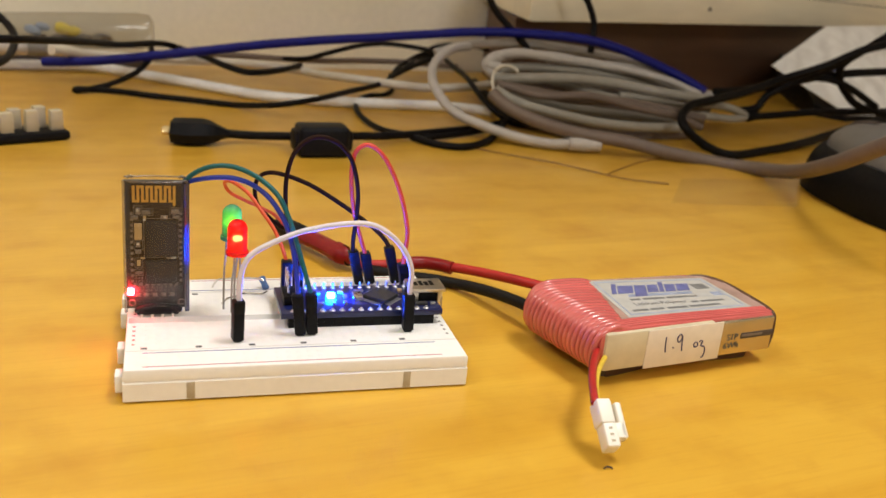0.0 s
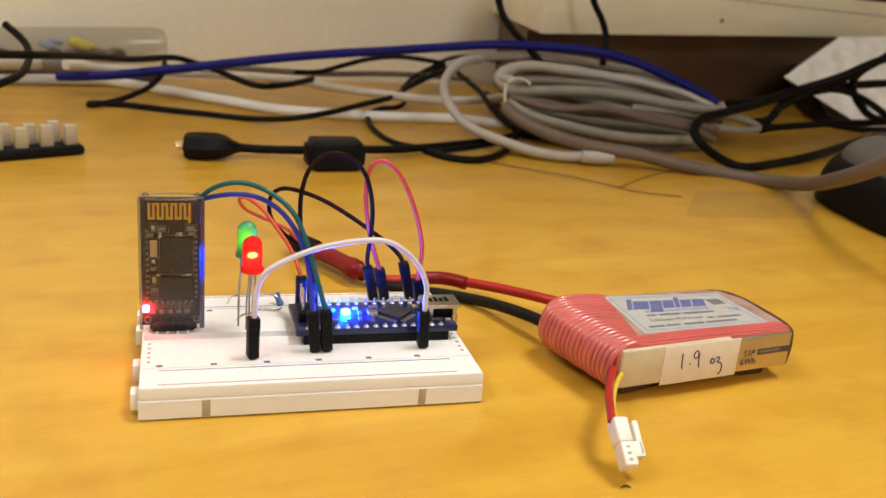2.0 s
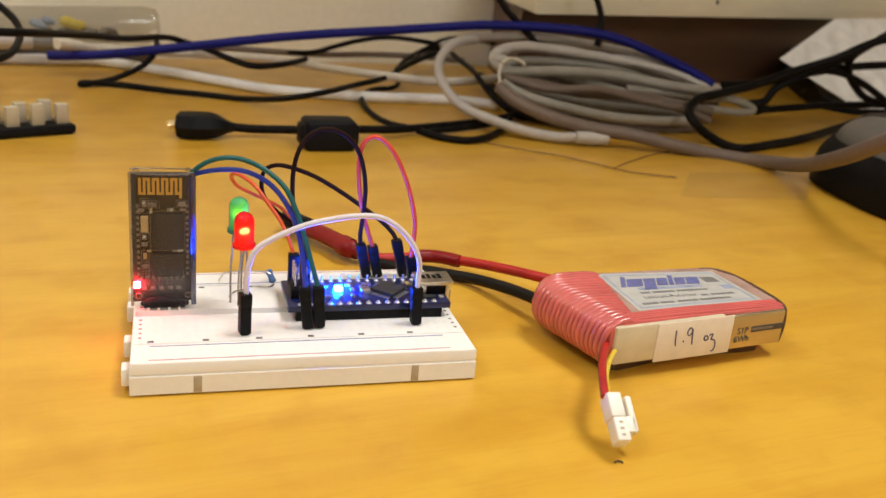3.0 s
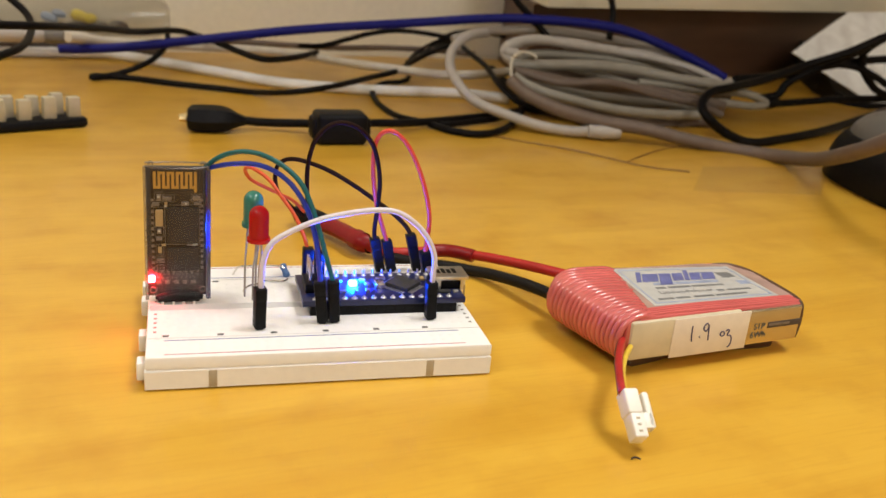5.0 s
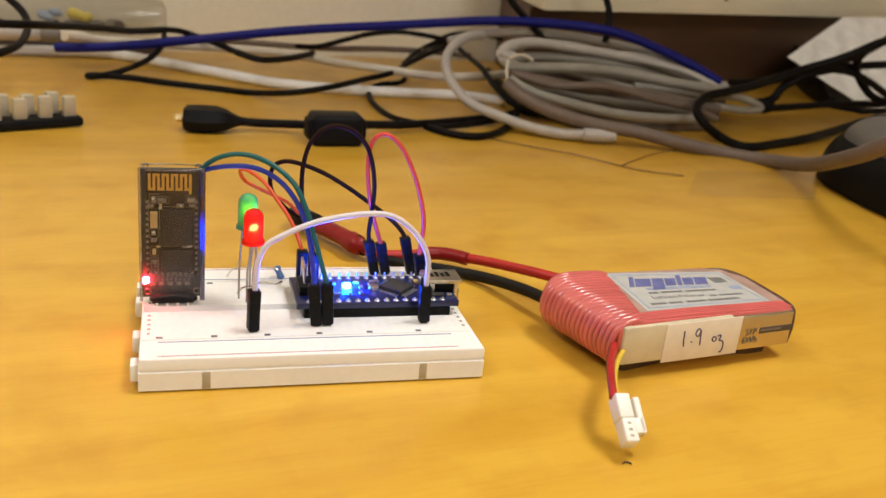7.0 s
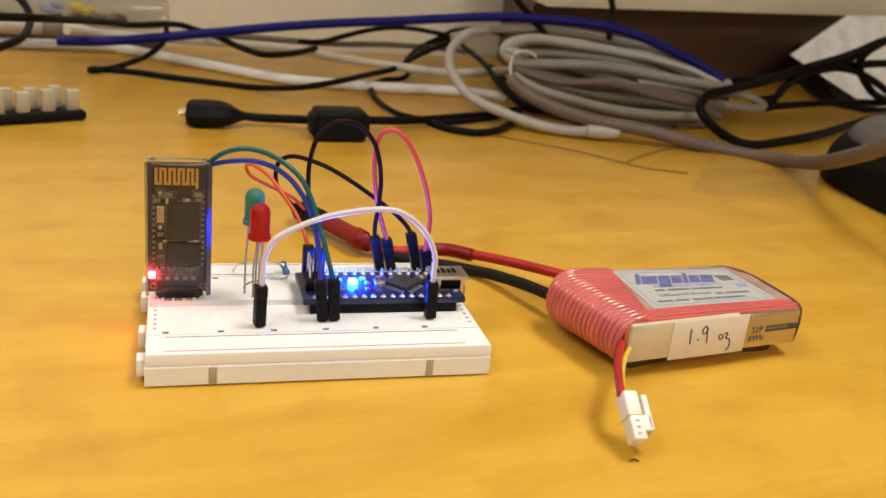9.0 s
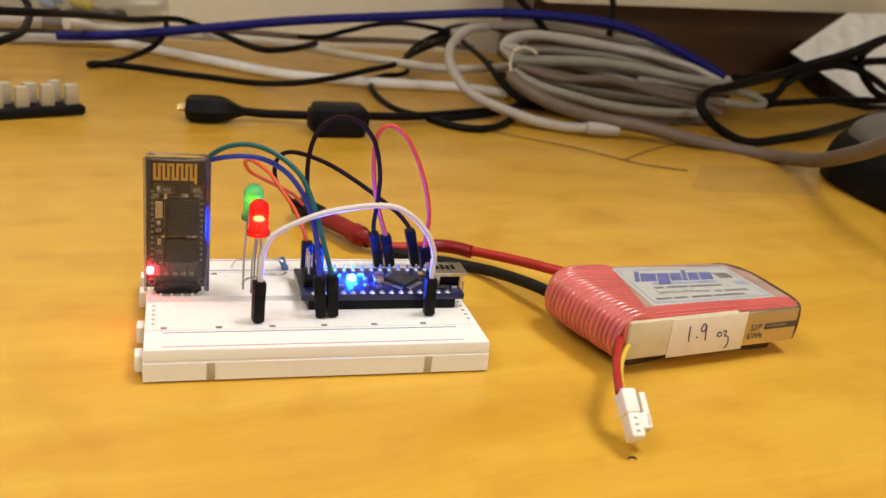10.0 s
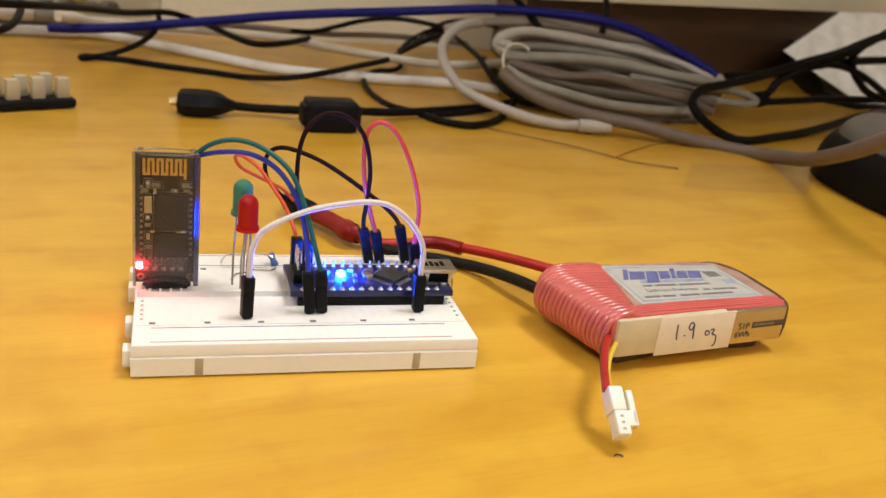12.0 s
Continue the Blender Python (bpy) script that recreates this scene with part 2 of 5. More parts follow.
M_GREYPART = material("grey_plastic", (0.18, 0.17, 0.15), 0.5)
M_RES = material("blue_resistor_enamel", (0.08, 0.16, 0.36), 0.35, vary=0.1)
M_LED_RED = lens_resin("red_led_resin", (0.62, 0.012, 0.014), (1.0, 0.32, 0.18), 0.12)
M_LED_GREEN = lens_resin("green_led_resin", (0.085, 0.33, 0.24), (0.35, 0.75, 0.5), 0.02)
M_GLOW_RED = glow("red_chip_light", (1.0, 0.27, 0.12), 125)
M_GLOW_GREEN = glow("green_chip_light", (0.72, 1.0, 0.02), 36)
M_GLOW_BLUE = glow("blue_board_light", (0.0003, 0.06, 1.0), 4000)
M_GLOW_STATUS = glow("red_status_light", (1.0, 0.02, 0.035), 230)

# ---- mesh tools; sizes in millimetres ----
MM = 0.001


def thing(name, x, y, z, rz=0.0, label="", category="", group=""):
    ob = new(name)
    ob.empty_display_size = 0.01
    ob.matrix_world = pose(x * MM, y * MM, z * MM, 0, 0, rz)
    return tagged(ob, label, category, group)


def mesh_of(name, bm, mat, smooth=True):
    bmesh.ops.scale(bm, vec=(MM, MM, MM), verts=bm.verts)
    bmesh.ops.recalc_face_normals(bm, faces=bm.faces)
    me = bpy.data.meshes.new(name)
    if smooth:
        for f in bm.faces:
            f.smooth = True
        for e in bm.edges:
            if len(e.link_faces) == 2 and e.calc_face_angle(0) > 0.7:
                e.smooth = False
    bm.to_mesh(me)
    bm.free()
    for one in (mat if isinstance(mat, (list, tuple)) else [mat]):
        me.materials.append(one)
    return me


def part(name, bm, mat, parent=None, label="", kind=""):
    ob = new(name, mesh_of(name, bm, mat))
    ob.parent = parent
    return tagged(ob, label, kind=kind)


def piece(name, me, parent, m):
    ob = new(name, me)
    ob.parent = parent
    ob.matrix_basis = m
    return ob


def box(x0, x1, y0, y1, z0, z1, bevel=0.0, bm=None, seg=2, turn=None):
    bm = bm or bmesh.new()
    other = bmesh.new()
    bmesh.ops.create_cube(other, size=1)
    for v in other.verts:
        v.co = Vector(((x0 + x1) / 2 + v.co.x * (x1 - x0), (y0 + y1) / 2 + v.co.y * (y1 - y0), (z0 + z1) / 2 + v.co.z * (z1 - z0)))
    if bevel:
        bmesh.ops.bevel(other, geom=other.edges[:], offset=bevel, segments=seg, affect="EDGES", profile=0.5)
    if turn is not None:
        bmesh.ops.transform(other, matrix=turn, verts=other.verts)
    return merge(bm, other)


def merge(bm, other):
    seen = {v: bm.verts.new(v.co) for v in other.verts}
    for f in other.faces:
        bm.faces.new([seen[v] for v in f.verts])
    other.free()
    return bm


def smooth_line(pts, step=1.0):
    """A Catmull-Rom line through the points, cut at even steps."""
    p = [Vector(q) for q in pts]
    if len(p) == 2:
        return p
    p = [2 * p[0] - p[1]] + p + [2 * p[-1] - p[-2]]
    out = []
    for i in range(1, len(p) - 2):
        a, b, c, d = p[i - 1:i + 3]
        n = max(3, int((c - b).length / step))
        for k in range(n):
            t = k / n
            out.append(0.5 * ((2 * b) + (c - a) * t + (2 * a - 5 * b + 4 * c - d) * t * t + (3 * b - a - 3 * c + d) * t ** 3))
    out.append(p[-2])
    return out


def tube(pts, r, bm=None, seg=10, step=1.2, origin=(0, 0, 0), flat=1.0, straight=False):
    """A round cable along the points; r may be a list of radii, one a point of a straight run."""
    bm = bm or bmesh.new()
    o = Vector(origin)
    line = [Vector(q) - o for q in (pts if straight else smooth_line(pts, step))]
    radii = r if isinstance(r, (list, tuple)) else [r] * len(line)
    prev, rings = None, []
    for i, q in enumerate(line):
        d = (line[min(i + 1, len(line) - 1)] - line[max(i - 1, 0)]).normalized()
        if prev is None:
            side = d.orthogonal().normalized() if abs(d.z) > 0.95 else d.cross(Vector((0, 0, 1))).normalized()
        else:
            side = (prev - d * prev.dot(d)).normalized()
        prev = side
        up = side.cross(d)
        rings.append([bm.verts.new(q + radii[i] * (math.cos(a) * side + flat * math.sin(a) * up)) for a in (2 * math.pi * k / seg for k in range(seg))])
    for a, b in zip(rings, rings[1:]):
        for k in range(seg):
            bm.faces.new((a[k], a[(k + 1) % seg], b[(k + 1) % seg], b[k]))
    bm.faces.new(rings[0][::-1])
    bm.faces.new(rings[-1])
    return bm


def turned(profile, seg=24, bm=None, at=(0, 0, 0)):
    """A body turned about z from (radius, height) pairs."""
    bm = bm or bmesh.new()
    rings = [[bm.verts.new((at[0] + r * math.cos(2 * math.pi * k / seg), at[1] + r * math.sin(2 * math.pi * k / seg), at[2] + z)) for k in range(seg)] for r, z in profile]
    for a, b in zip(rings, rings[1:]):
        for k in range(seg):
            bm.faces.new((a[k], a[(k + 1) % seg], b[(k + 1) % seg], b[k]))
    bm.faces.new(rings[0][::-1])
    bm.faces.new(rings[-1])
    return bm


def prism(poly, z0, z1, bevel=0.0, bm=None):
    """A flat outline raised from z0 to z1."""
    other = bmesh.new()
    f = other.faces.new([other.verts.new((x, y, z0)) for x, y in poly])
    up = bmesh.ops.extrude_face_region(other, geom=[f])
    for v in up["geom"]:
        if isinstance(v, bmesh.types.BMVert):
            v.co.z = z1
    if bevel:
        bmesh.ops.bevel(other, geom=other.edges[:], offset=bevel, segments=2, affect="EDGES", profile=0.5)
    return merge(bm or bmesh.new(), other)


def writing(name, text, size, mat, parent, m, thick=0.02):
    """Words as a thin raised mesh; size in millimetres."""
    cu = bpy.data.curves.new(name, "FONT")
    cu.body, cu.size, cu.extrude, cu.align_x, cu.align_y = text, size * MM, thick * MM, "CENTER", "CENTER"
    tmp = bpy.data.objects.new(name, cu)
    me = bpy.data.meshes.new_from_object(tmp)
    bpy.data.objects.remove(tmp)
    me.name = name
    me.materials.clear()
    me.materials.append(mat)
    ob = new(name, me)
    ob.parent = parent
    ob.matrix_basis = m
    return ob


# ---- the room ----


def slab(name, x0, x1, y0, y1, z0, z1, mat, label, category):
    ob = part(name, box(x0, x1, y0, y1, z0, z1), mat)
    return tagged(ob, label, category, kind="structure")


slab("floor", -3000, 3000, -3000, 950, -800, -750, M_FLOOR, "grey carpeted office floor", "floor")
slab("ceiling", -3000, 3000, -3000, 950, 1700, 1750, M_ROOM, "off-white plain office ceiling", "ceiling")
slab("wall_west", -3050, -3000, -3000, 950, -750, 1700, M_ROOM, "off-white painted side wall", "wall")
slab("wall_east", 3000, 3050, -3000, 950, -750, 1700, M_ROOM, "off-white painted side wall", "wall")
slab("wall_south", -3000, 3000, -3050, -3000, -750, 1700, M_ROOM, "off-white painted wall behind the desk chair space", "wall")
WALL_AT, WALL_TURN = (250, 505), 8.0
wall = part("wall_north", box(-3290, 2760, 0, 60, -750, 1700), M_WALL)
wall.matrix_world = pose(WALL_AT[0] * MM, WALL_AT[1] * MM, 0, 0, 0, WALL_TURN)
tagged(wall, "cream painted wall behind the desk", "wall", kind="structure")

desk = thing("desk", 250, 503, 0, WALL_TURN, "honey-coloured wood laminate desk with glossy top", "desk")
part("desktop", box(-1100, 1100, -960, -2, -28, 0, 1.5), M_TABLE, desk)
for lx in (-1050, 990):
    for ly in (-930, -90):
        part("leg", box(lx, lx + 60, ly, ly + 60, -750, -28, 2), M_BROWN, desk)

# ---- hutch at the back of the desk ----


def hutch():
    o = (231.6, 363.5)
    turn = math.degrees(math.atan2(0.376, 1))
    t = thing("desk_hutch", o[0], o[1], 0, turn, "low desk hutch with cream shelf board over dark brown panel", "hutch")
    bm = prism([(0, 0), (560, 0), (560, 30), (63, 128)], 55, 79, 0.8)
    for v in bm.verts:
        if v.co.z > 70:
            v.co.z += 20.2 - 0.036 * v.co.x
    shelf = part("shelf_board", bm, M_CREAM, t, "cream painted shelf board with square edges")
    part("seam", tube([(2, -0.05, 88.8), (200, -0.05, 81.1), (440, -0.05, 71.8), (555, -0.05, 67.4)], 0.35, seg=6, step=40), M_SLOT, shelf)
    part("base_panel", prism([(8, 22), (560, 22), (560, 40), (63, 118)], 0, 54.5), M_BROWN, t, "dark brown recessed panel")
    part("screw_hole", turned([(1.6, -0.2), (1.6, 0.4)], 10), M_SLOT, t).matrix_basis = pose(0.178, 0, 0.066, 90)
    # unseen cabinet and sides, added to keep lamp light off the coil
    part("upper_cabinet", prism([(-60, -200), (320, -490), (760, -490), (760, 140), (-60, 140)], 430, 700), M_BROWN, t, "dark brown unseen overhead cabinet added to shade the desk")
    part("side_panel", box(742, 760, 30, 138, 99, 430, 1), M_BROWN, t)
    part("side_panel", box(66, 84, 112, 136, 99, 430, 1), M_BROWN, t)
    # low wedge, added as shade under the card; its top falls towards the room
    foot = prism([(465, 372), (481, 354), (570, 376), (610, 470), (516, 494), (480, 418)], 0, 1)
    for v in foot.verts:
        if v.co.z > 0.5:
            v.co.z = 3 + 0.32 * max(0, min(80, v.co.y - 354))
    bmesh.ops.transform(foot, matrix=pose(0, 0, 0, 0, 0, -turn) @ Matrix.Translation((-o[0], -o[1], 0)), verts=foot.verts)
    part("panel_foot", foot, M_BLACK, t, "black wedge standing in for shade under the card")
    dev = thing("monitor_foot", 0, 0, 0, 0, "dark maroon equipment foot standing on the hutch shelf", "equipment")
    dev.matrix_world = pose(o[0] * MM, o[1] * MM, 0.0994, 0, 0, turn) @ pose(0, 0, 0, 0, 2.06, 0)
    part("foot", box(290, 548, 3, 24, 0, 26, 3), M_SEAT, dev)


hutch()

# ---- breadboard ----
PITCH = 2.54


def plate_with_holes(bm, x0, y0, nx, ny, top, skip=lambda i, j: False):
    """Square cells, each with a small tapered socket."""
    a, b, deep = 0.40, 0.26, 0.10
    for i in range(nx):
        for j in range(ny):
            cx, cy = x0 + (i + 0.5) * PITCH, y0 + (j + 0.5) * PITCH
            q = PITCH / 2
            out = [bm.verts.new((cx + sx * q, cy + sy * q, top)) for sx, sy in ((-1, -1), (1, -1), (1, 1), (-1, 1))]
            if skip(i, j):
                bm.faces.new(out)
                continue
            rim = [bm.verts.new((cx + sx * a, cy + sy * a, top)) for sx, sy in ((-1, -1), (1, -1), (1, 1), (-1, 1))]
            low = [bm.verts.new((cx + sx * b, cy + sy * b, top - deep)) for sx, sy in ((-1, -1), (1, -1), (1, 1), (-1, 1))]
            for k in range(4):
                n = (k + 1) % 4
                bm.faces.new((out[k], out[n], rim[n], rim[k]))
                bm.faces.new((rim[k], rim[n], low[n], low[k]))
            bm.faces.new(low)


def breadboard():
    t = thing("breadboard", 0, 0, 0, 0, "white solderless breadboard with stripes, standing on the desk", "breadboard")
    W, D, Hh = 82.5, 54.5, 8.5
    bm = bmesh.new()
    x0, x1 = 3.15, 3.15 + 30 * PITCH

    def flat(xa, xb, ya, yb, z=Hh):
        bm.faces.new([bm.verts.new(p) for p in ((xa, ya, z), (xb, ya, z), (xb, yb, z), (xa, yb, z))])

    e = 0.5
    bands = ((e, 2.33), (7.41, 9.7), (10.0, 12.01), (24.71, 25.6), (28.9, 29.79), (42.49, 44.5), (44.8, 47.09), (52.17, D - e))
    for ya, yb in bands:
        flat(e, W - e, ya, yb)
    for ya, rows, rail in ((2.33, 2, True), (12.01, 5, False), (29.79, 5, False), (47.09, 2, True)):
        yb = ya + rows * PITCH
        flat(e, x0, ya, yb)
        flat(x1, W - e, ya, yb)
        plate_with_holes(bm, x0, ya, 30, rows, Hh, (lambda i, j: i % 6 == 5) if rail else (lambda i, j: False))
    for ya, yb, z in ((9.7, 10.0, 0.5), (44.5, 44.8, 0.5), (25.6, 28.9, 2.2)):
        flat(e, W - e, ya, yb, Hh - z)
        for y in (ya, yb):
            bm.faces.new([bm.verts.new(p) for p in ((e, y, Hh), (W - e, y, Hh), (W - e, y, Hh - z), (e, y, Hh - z))])
    # rim, lip and sides
    loops = [(e, Hh), (0.15, Hh - 0.12), (0, Hh - 0.5), (0, 5.7), (0.25, 5.5), (0.25, 5.2), (-0.15, 5.0), (-0.15, 0.55), (0.0, 0.38), (1.7, 0.34), (1.9, 0.02)]
    rings = [[bm.verts.new(p) for p in ((i, i, z), (W - i, i, z), (W - i, D - i, z), (i, D - i, z))] for i, z in loops]
    for a, b in zip(rings, rings[1:]):
        for k in range(4):
            bm.faces.new((a[k], a[(k + 1) % 4], b[(k + 1) % 4], b[k]))
    bm.faces.new(rings[-1])
    part("board", bm, M_BOARD, t)
    # dark brown pad draws the shadow line along the board's foot
    part("backing_pad", box(1.3, W - 1.3, 1.3, D - 1.3, 0.0, 0.32, 0.05), M_BROWN, t, "dark pad for the shade under the board")
    for y in (3.0, 17.5, 38.0, 48.0):
        part("side_tab", box(-2.0, 0.0, y, y + 4.2, 1.2, 5.6, 0.4), M_BOARD, t)
    # front slots are thin plates whose colour carries the recess shade
    for x in (14.0, 66.0):
        part("notch", box(x, x + 1.9, -0.22, 0.2, 0.6, 4.9, 0.05), M_NOTCH, t, "shaded slot in the front edge")
    for y, m in ((8.55, M_INK_BLUE), (1.45, M_INK_RED), (45.95, M_INK_BLUE), (53.0, M_INK_RED)):
        part("stripe", box(4.2, 76.0, y - 0.17, y + 0.17, Hh, Hh + 0.03), m, t)
    mark = mesh_of("number_mark", box(-0.75, 0.75, -0.5, 0.5, 0, 0.03), M_INK)
    for row in (11.0, 43.5):
        for k in range(6):
            piece("number_mark", mark, t, pose((4.42 + 12.7 * k) * MM, row * MM, Hh * MM))
    tick = mesh_of("letter_mark", box(-0.35, 0.35, -0.4, 0.4, 0, 0.03), M_SILK)
    for x in (1.9, 80.7):
        for k in range(5):
            piece("letter_mark", tick, t, pose(x * MM, (13.3 + PITCH * k) * MM, Hh * MM))
            piece("letter_mark", tick, t, pose(x * MM, (31.1 + PITCH * k) * MM, Hh * MM))
    return t


breadboard()
TOP = 8.5

# ---- bluetooth module standing on edge in the breadboard ----


def bluetooth_module():
    t = thing("bluetooth_module", -0.3, 31.06, TOP, 0, "dark bluetooth radio module in clear shrink film, plugged upright", "circuit module")
    z0 = 1.6
    part("carrier_board", box(0.3, 15.1, 0.3, 1.5, z0, z0 + 34.2, 0.15), M_PCB_EDGE, t)
    radio = part("radio_board", box(1.5, 13.9, -0.7, 0.2, z0 + 6.6, z0 + 33.8, 0.1), M_PCB_DARK, t, "dark radio board soldered on the carrier")
    bm = bmesh.new()
    x, top, low, w = 2.1, z0 + 33.2, z0 + 28.9, 0.66
    for k in range(10):
        a = x + k * 1.07
        box(a, a + w, -0.76, -0.7, low, top, bm=bm)
        if k < 9:
            zz = low if k % 2 == 0 else top - w
            box(a + w, a + 1.07, -0.76, -0.7, zz, zz + w, bm=bm)
    box(x + 9 * 1.07, x + 9 * 1.07 + w, -0.76, -0.7, low - 0.9, low, bm=bm)
    part("antenna_trace", bm, M_GOLD, radio, "gold zigzag antenna trace")
    part("flash_chip", box(5.2, 12.6, -1.6, -0.72, 16.4, 25.8, 0.15), M_CAN, radio, "grey memory chip")
    part("radio_chip", box(5.2, 12.6, -1.6, -0.72, 9.0, 15.2, 0.15), M_CAN, radio, "grey radio chip")
    part("tantalum_capacitor", box(2.5, 4.3, -1.7, -0.72, 21.0, 25.2, 0.2), M_TAN, radio, "tan capacitor")
    for (cx, cz, cw, ch) in ((3.4, 28.3, 1.1, 1.7), (5.4, 28.0, 1.9, 1.0), (2.6, 26.6, 1.6, 0.9), (12.3, 28.2, 1.9, 1.2), (12.6, 26.8, 1.8, 0.6), (9.6, 26.7, 1.8, 1.0), (5.0, 26.5, 0.7, 1.3),
                             (3.3, 19.6, 1.1, 1.4), (3.3, 17.6, 1.4, 0.9), (3.4, 14.6, 0.9, 1.6), (3.4, 12.0, 1.2, 0.8), (11.0, 15.9, 2.0, 0.5), (4.4, 15.9, 1.0, 0.5)):
        part("small_component", box(cx - cw / 2, cx + cw / 2, -1.3, -0.72, cz - ch / 2, cz + ch / 2, 0.12), M_SILK if cw > 1.0 else M_TAN, radio)
    for cx, cz, cw, ch in ((3.4, 28.3, 2.0, 2.6), (5.6, 28.0, 2.8, 1.8), (12.3, 28.2, 2.6, 1.9), (3.4, 23.1, 2.6, 5.2), (3.4, 19.4, 2.0, 2.6), (3.4, 14.6, 1.8, 2.6), (3.4, 12.0, 2.0, 1.6), (8.9, 21.1, 8.2, 10.4)):
        bm = bmesh.new()
        for sx in (-1, 1):
            box(cx + sx * cw / 2 - 0.06, cx + sx * cw / 2 + 0.06, -0.74, -0.7, cz - ch / 2, cz + ch / 2, bm=bm)
            box(cx - cw / 2, cx + cw / 2, -0.74, -0.7, cz + sx * ch / 2 - 0.06, cz + sx * ch / 2 + 0.06, bm=bm)
        part("printed_outline", bm, M_SILK, radio)
    # small bright plates drawn as highlights on the soldered components
    for cx, cz in ((3.3, 28.6), (3.3, 19.8), (4.9, 26.2), (9.8, 26.8), (11.6, 16.0), (12.2, 16.1)):
        part("solder_glint", box(cx - 0.3, cx + 0.3, -1.4, -1.28, cz - 0.3, cz + 0.3, 0.05), M_SOLDER, radio)
    pad = mesh_of("edge_pad", box(-0.35, 0.35, -0.06, 0.06, -0.35, 0.35), M_SILK)
    for k in range(13):
        for xx in (1.8, 13.6):
            piece("edge_pad", pad, radio, pose(xx * MM, -0.74 * MM, (z0 + 8 + 1.5 * k) * MM))
    for k in range(8):
        piece("edge_pad", pad, radio, pose((2.4 + 1.45 * k) * MM, -0.74 * MM, (z0 + 7.1) * MM))
    for k in range(5):
        part("carrier_trace", box(2.4 + k * 2.1, 3.6 + k * 2.1, 0.2, 0.28, z0 + 3.2, z0 + 4.2, 0.03), M_SILK, t)
    dot = mesh_of("solder_dot", box(-0.16, 0.16, -0.05, 0.05, -0.16, 0.16), M_SILK)
    for i in range(3):
        for j in range(5):
            piece("solder_dot", dot, radio, pose((2.7 + 0.75 * i) * MM, -0.74 * MM, (8.9 + 0.75 * j) * MM))
    for i in range(9):
        for j in range(2):
            piece("solder_dot", dot, t, pose((3.0 + 1.1 * i + 0.3 * j) * MM, 0.26 * MM, (z0 + 4.9 + 1.0 * j) * MM))
    for xx in (1.6, 13.7):
        part("mounting_hole", tube([(xx + 0.75 * math.cos(a), 0.15, z0 + 1.6 + 0.75 * math.sin(a)) for a in (k * math.pi / 8 for k in range(17))], 0.2, straight=True, seg=6), M_SILK, t)
    part("status_light", box(0.5, 2.1, -0.8, 0.25, z0 + 4.0, z0 + 5.8, 0.4, seg=3), M_GLOW_STATUS, t, "lit red status light")
    part("header", box(2.7, 13.0, -1.5, 0.3, 0.4, 1.9, 0.3), M_BLACK, t, "black pin header")
    part("header_lump", tube([(2.2, -0.9, 1.5), (3.4, -0.9, 1.7), (5.5, -0.9, 1.9), (8.0, -0.9, 2.0), (10.5, -0.9, 1.9), (12.6, -0.9, 1.7), (13.8, -0.9, 1.5)], [0.5, 1.05, 1.4, 1.5, 1.4, 1.05, 0.5], straight=True, seg=14), M_BLACK, t)
    for k in range(4):
        part("pin", box(3.9 + PITCH * k - 0.35, 3.9 + PITCH * k + 0.35, -2.0, -1.2, 0.0, 0.75, 0.12), M_NYLON, t)
    # the film: a flattened open sleeve round the boards
    bm = bmesh.new()
    rings = []
    for k in range(15):
        z = z0 - 0.4 + 35.2 * k / 14
        wob = 0.12 * math.sin(k * 1.9)
        ring = []
        for i in range(28):
            a = 2 * math.pi * i / 28
            c, s = math.cos(a), math.sin(a)
            px = 7.7 + (7.75 + 0.1 * wob) * math.copysign(abs(c) ** 0.25, c)
            py = 0.0 + (2.1 + wob) * math.copysign(abs(s) ** 0.55, s)
            ring.append(bm.verts.new((px, py, z + 0.15 * math.sin(i * 1.3 + k))))
        rings.append(ring)
    for a, b in zip(rings, rings[1:]):
        for i in range(28):
            bm.faces.new((a[i], a[(i + 1) % 28], b[(i + 1) % 28], b[i]))
    film = part("film_sleeve", bm, M_FILM, t, "clear heat-shrink film")
    bm = bmesh.new()
    tube([(0.2, -1.4, z0 + 34.7), (4, -2.0, z0 + 34.5), (11, -2.0, z0 + 34.5), (15.2, -1.3, z0 + 34.8)], 0.22, bm)
    tube([(0.2, 1.2, z0 + 34.9), (7, 2.0, z0 + 34.9), (15.2, 1.3, z0 + 34.9)], 0.22, bm)
    part("film_edge", bm, M_RIM, film, "folded upper film edge")
    for xx, rr, mm in ((0.15, 0.4, M_RIM), (15.1, 0.6, M_SEAM)):
        part("film_seam", tube([(xx, -1.2, z0 - 0.3), (xx, -1.4, z0 + 12), (xx, -1.3, z0 + 24), (xx, -1.4, z0 + 34.7)], rr), mm, film)
    bm = box(-0.75, 0.75, -0.02, 0.02, 0, 33.5)
    part("film_facet", bm, M_FACET, film).matrix_basis = pose(15.0 * MM, -1.62 * MM, (z0 + 0.5) * MM, 0, 0, 40)
    for xx in (1.6, 13.9):
        part("film_corner", tube([(xx - 0.6, 0.5, z0 + 34.8), (xx, 0.4, z0 + 35.4), (xx + 0.6, 0.5, z0 + 34.8)], 0.35), M_RIM, film)
    return t


bluetooth_module()

# ---- microcontroller board ----


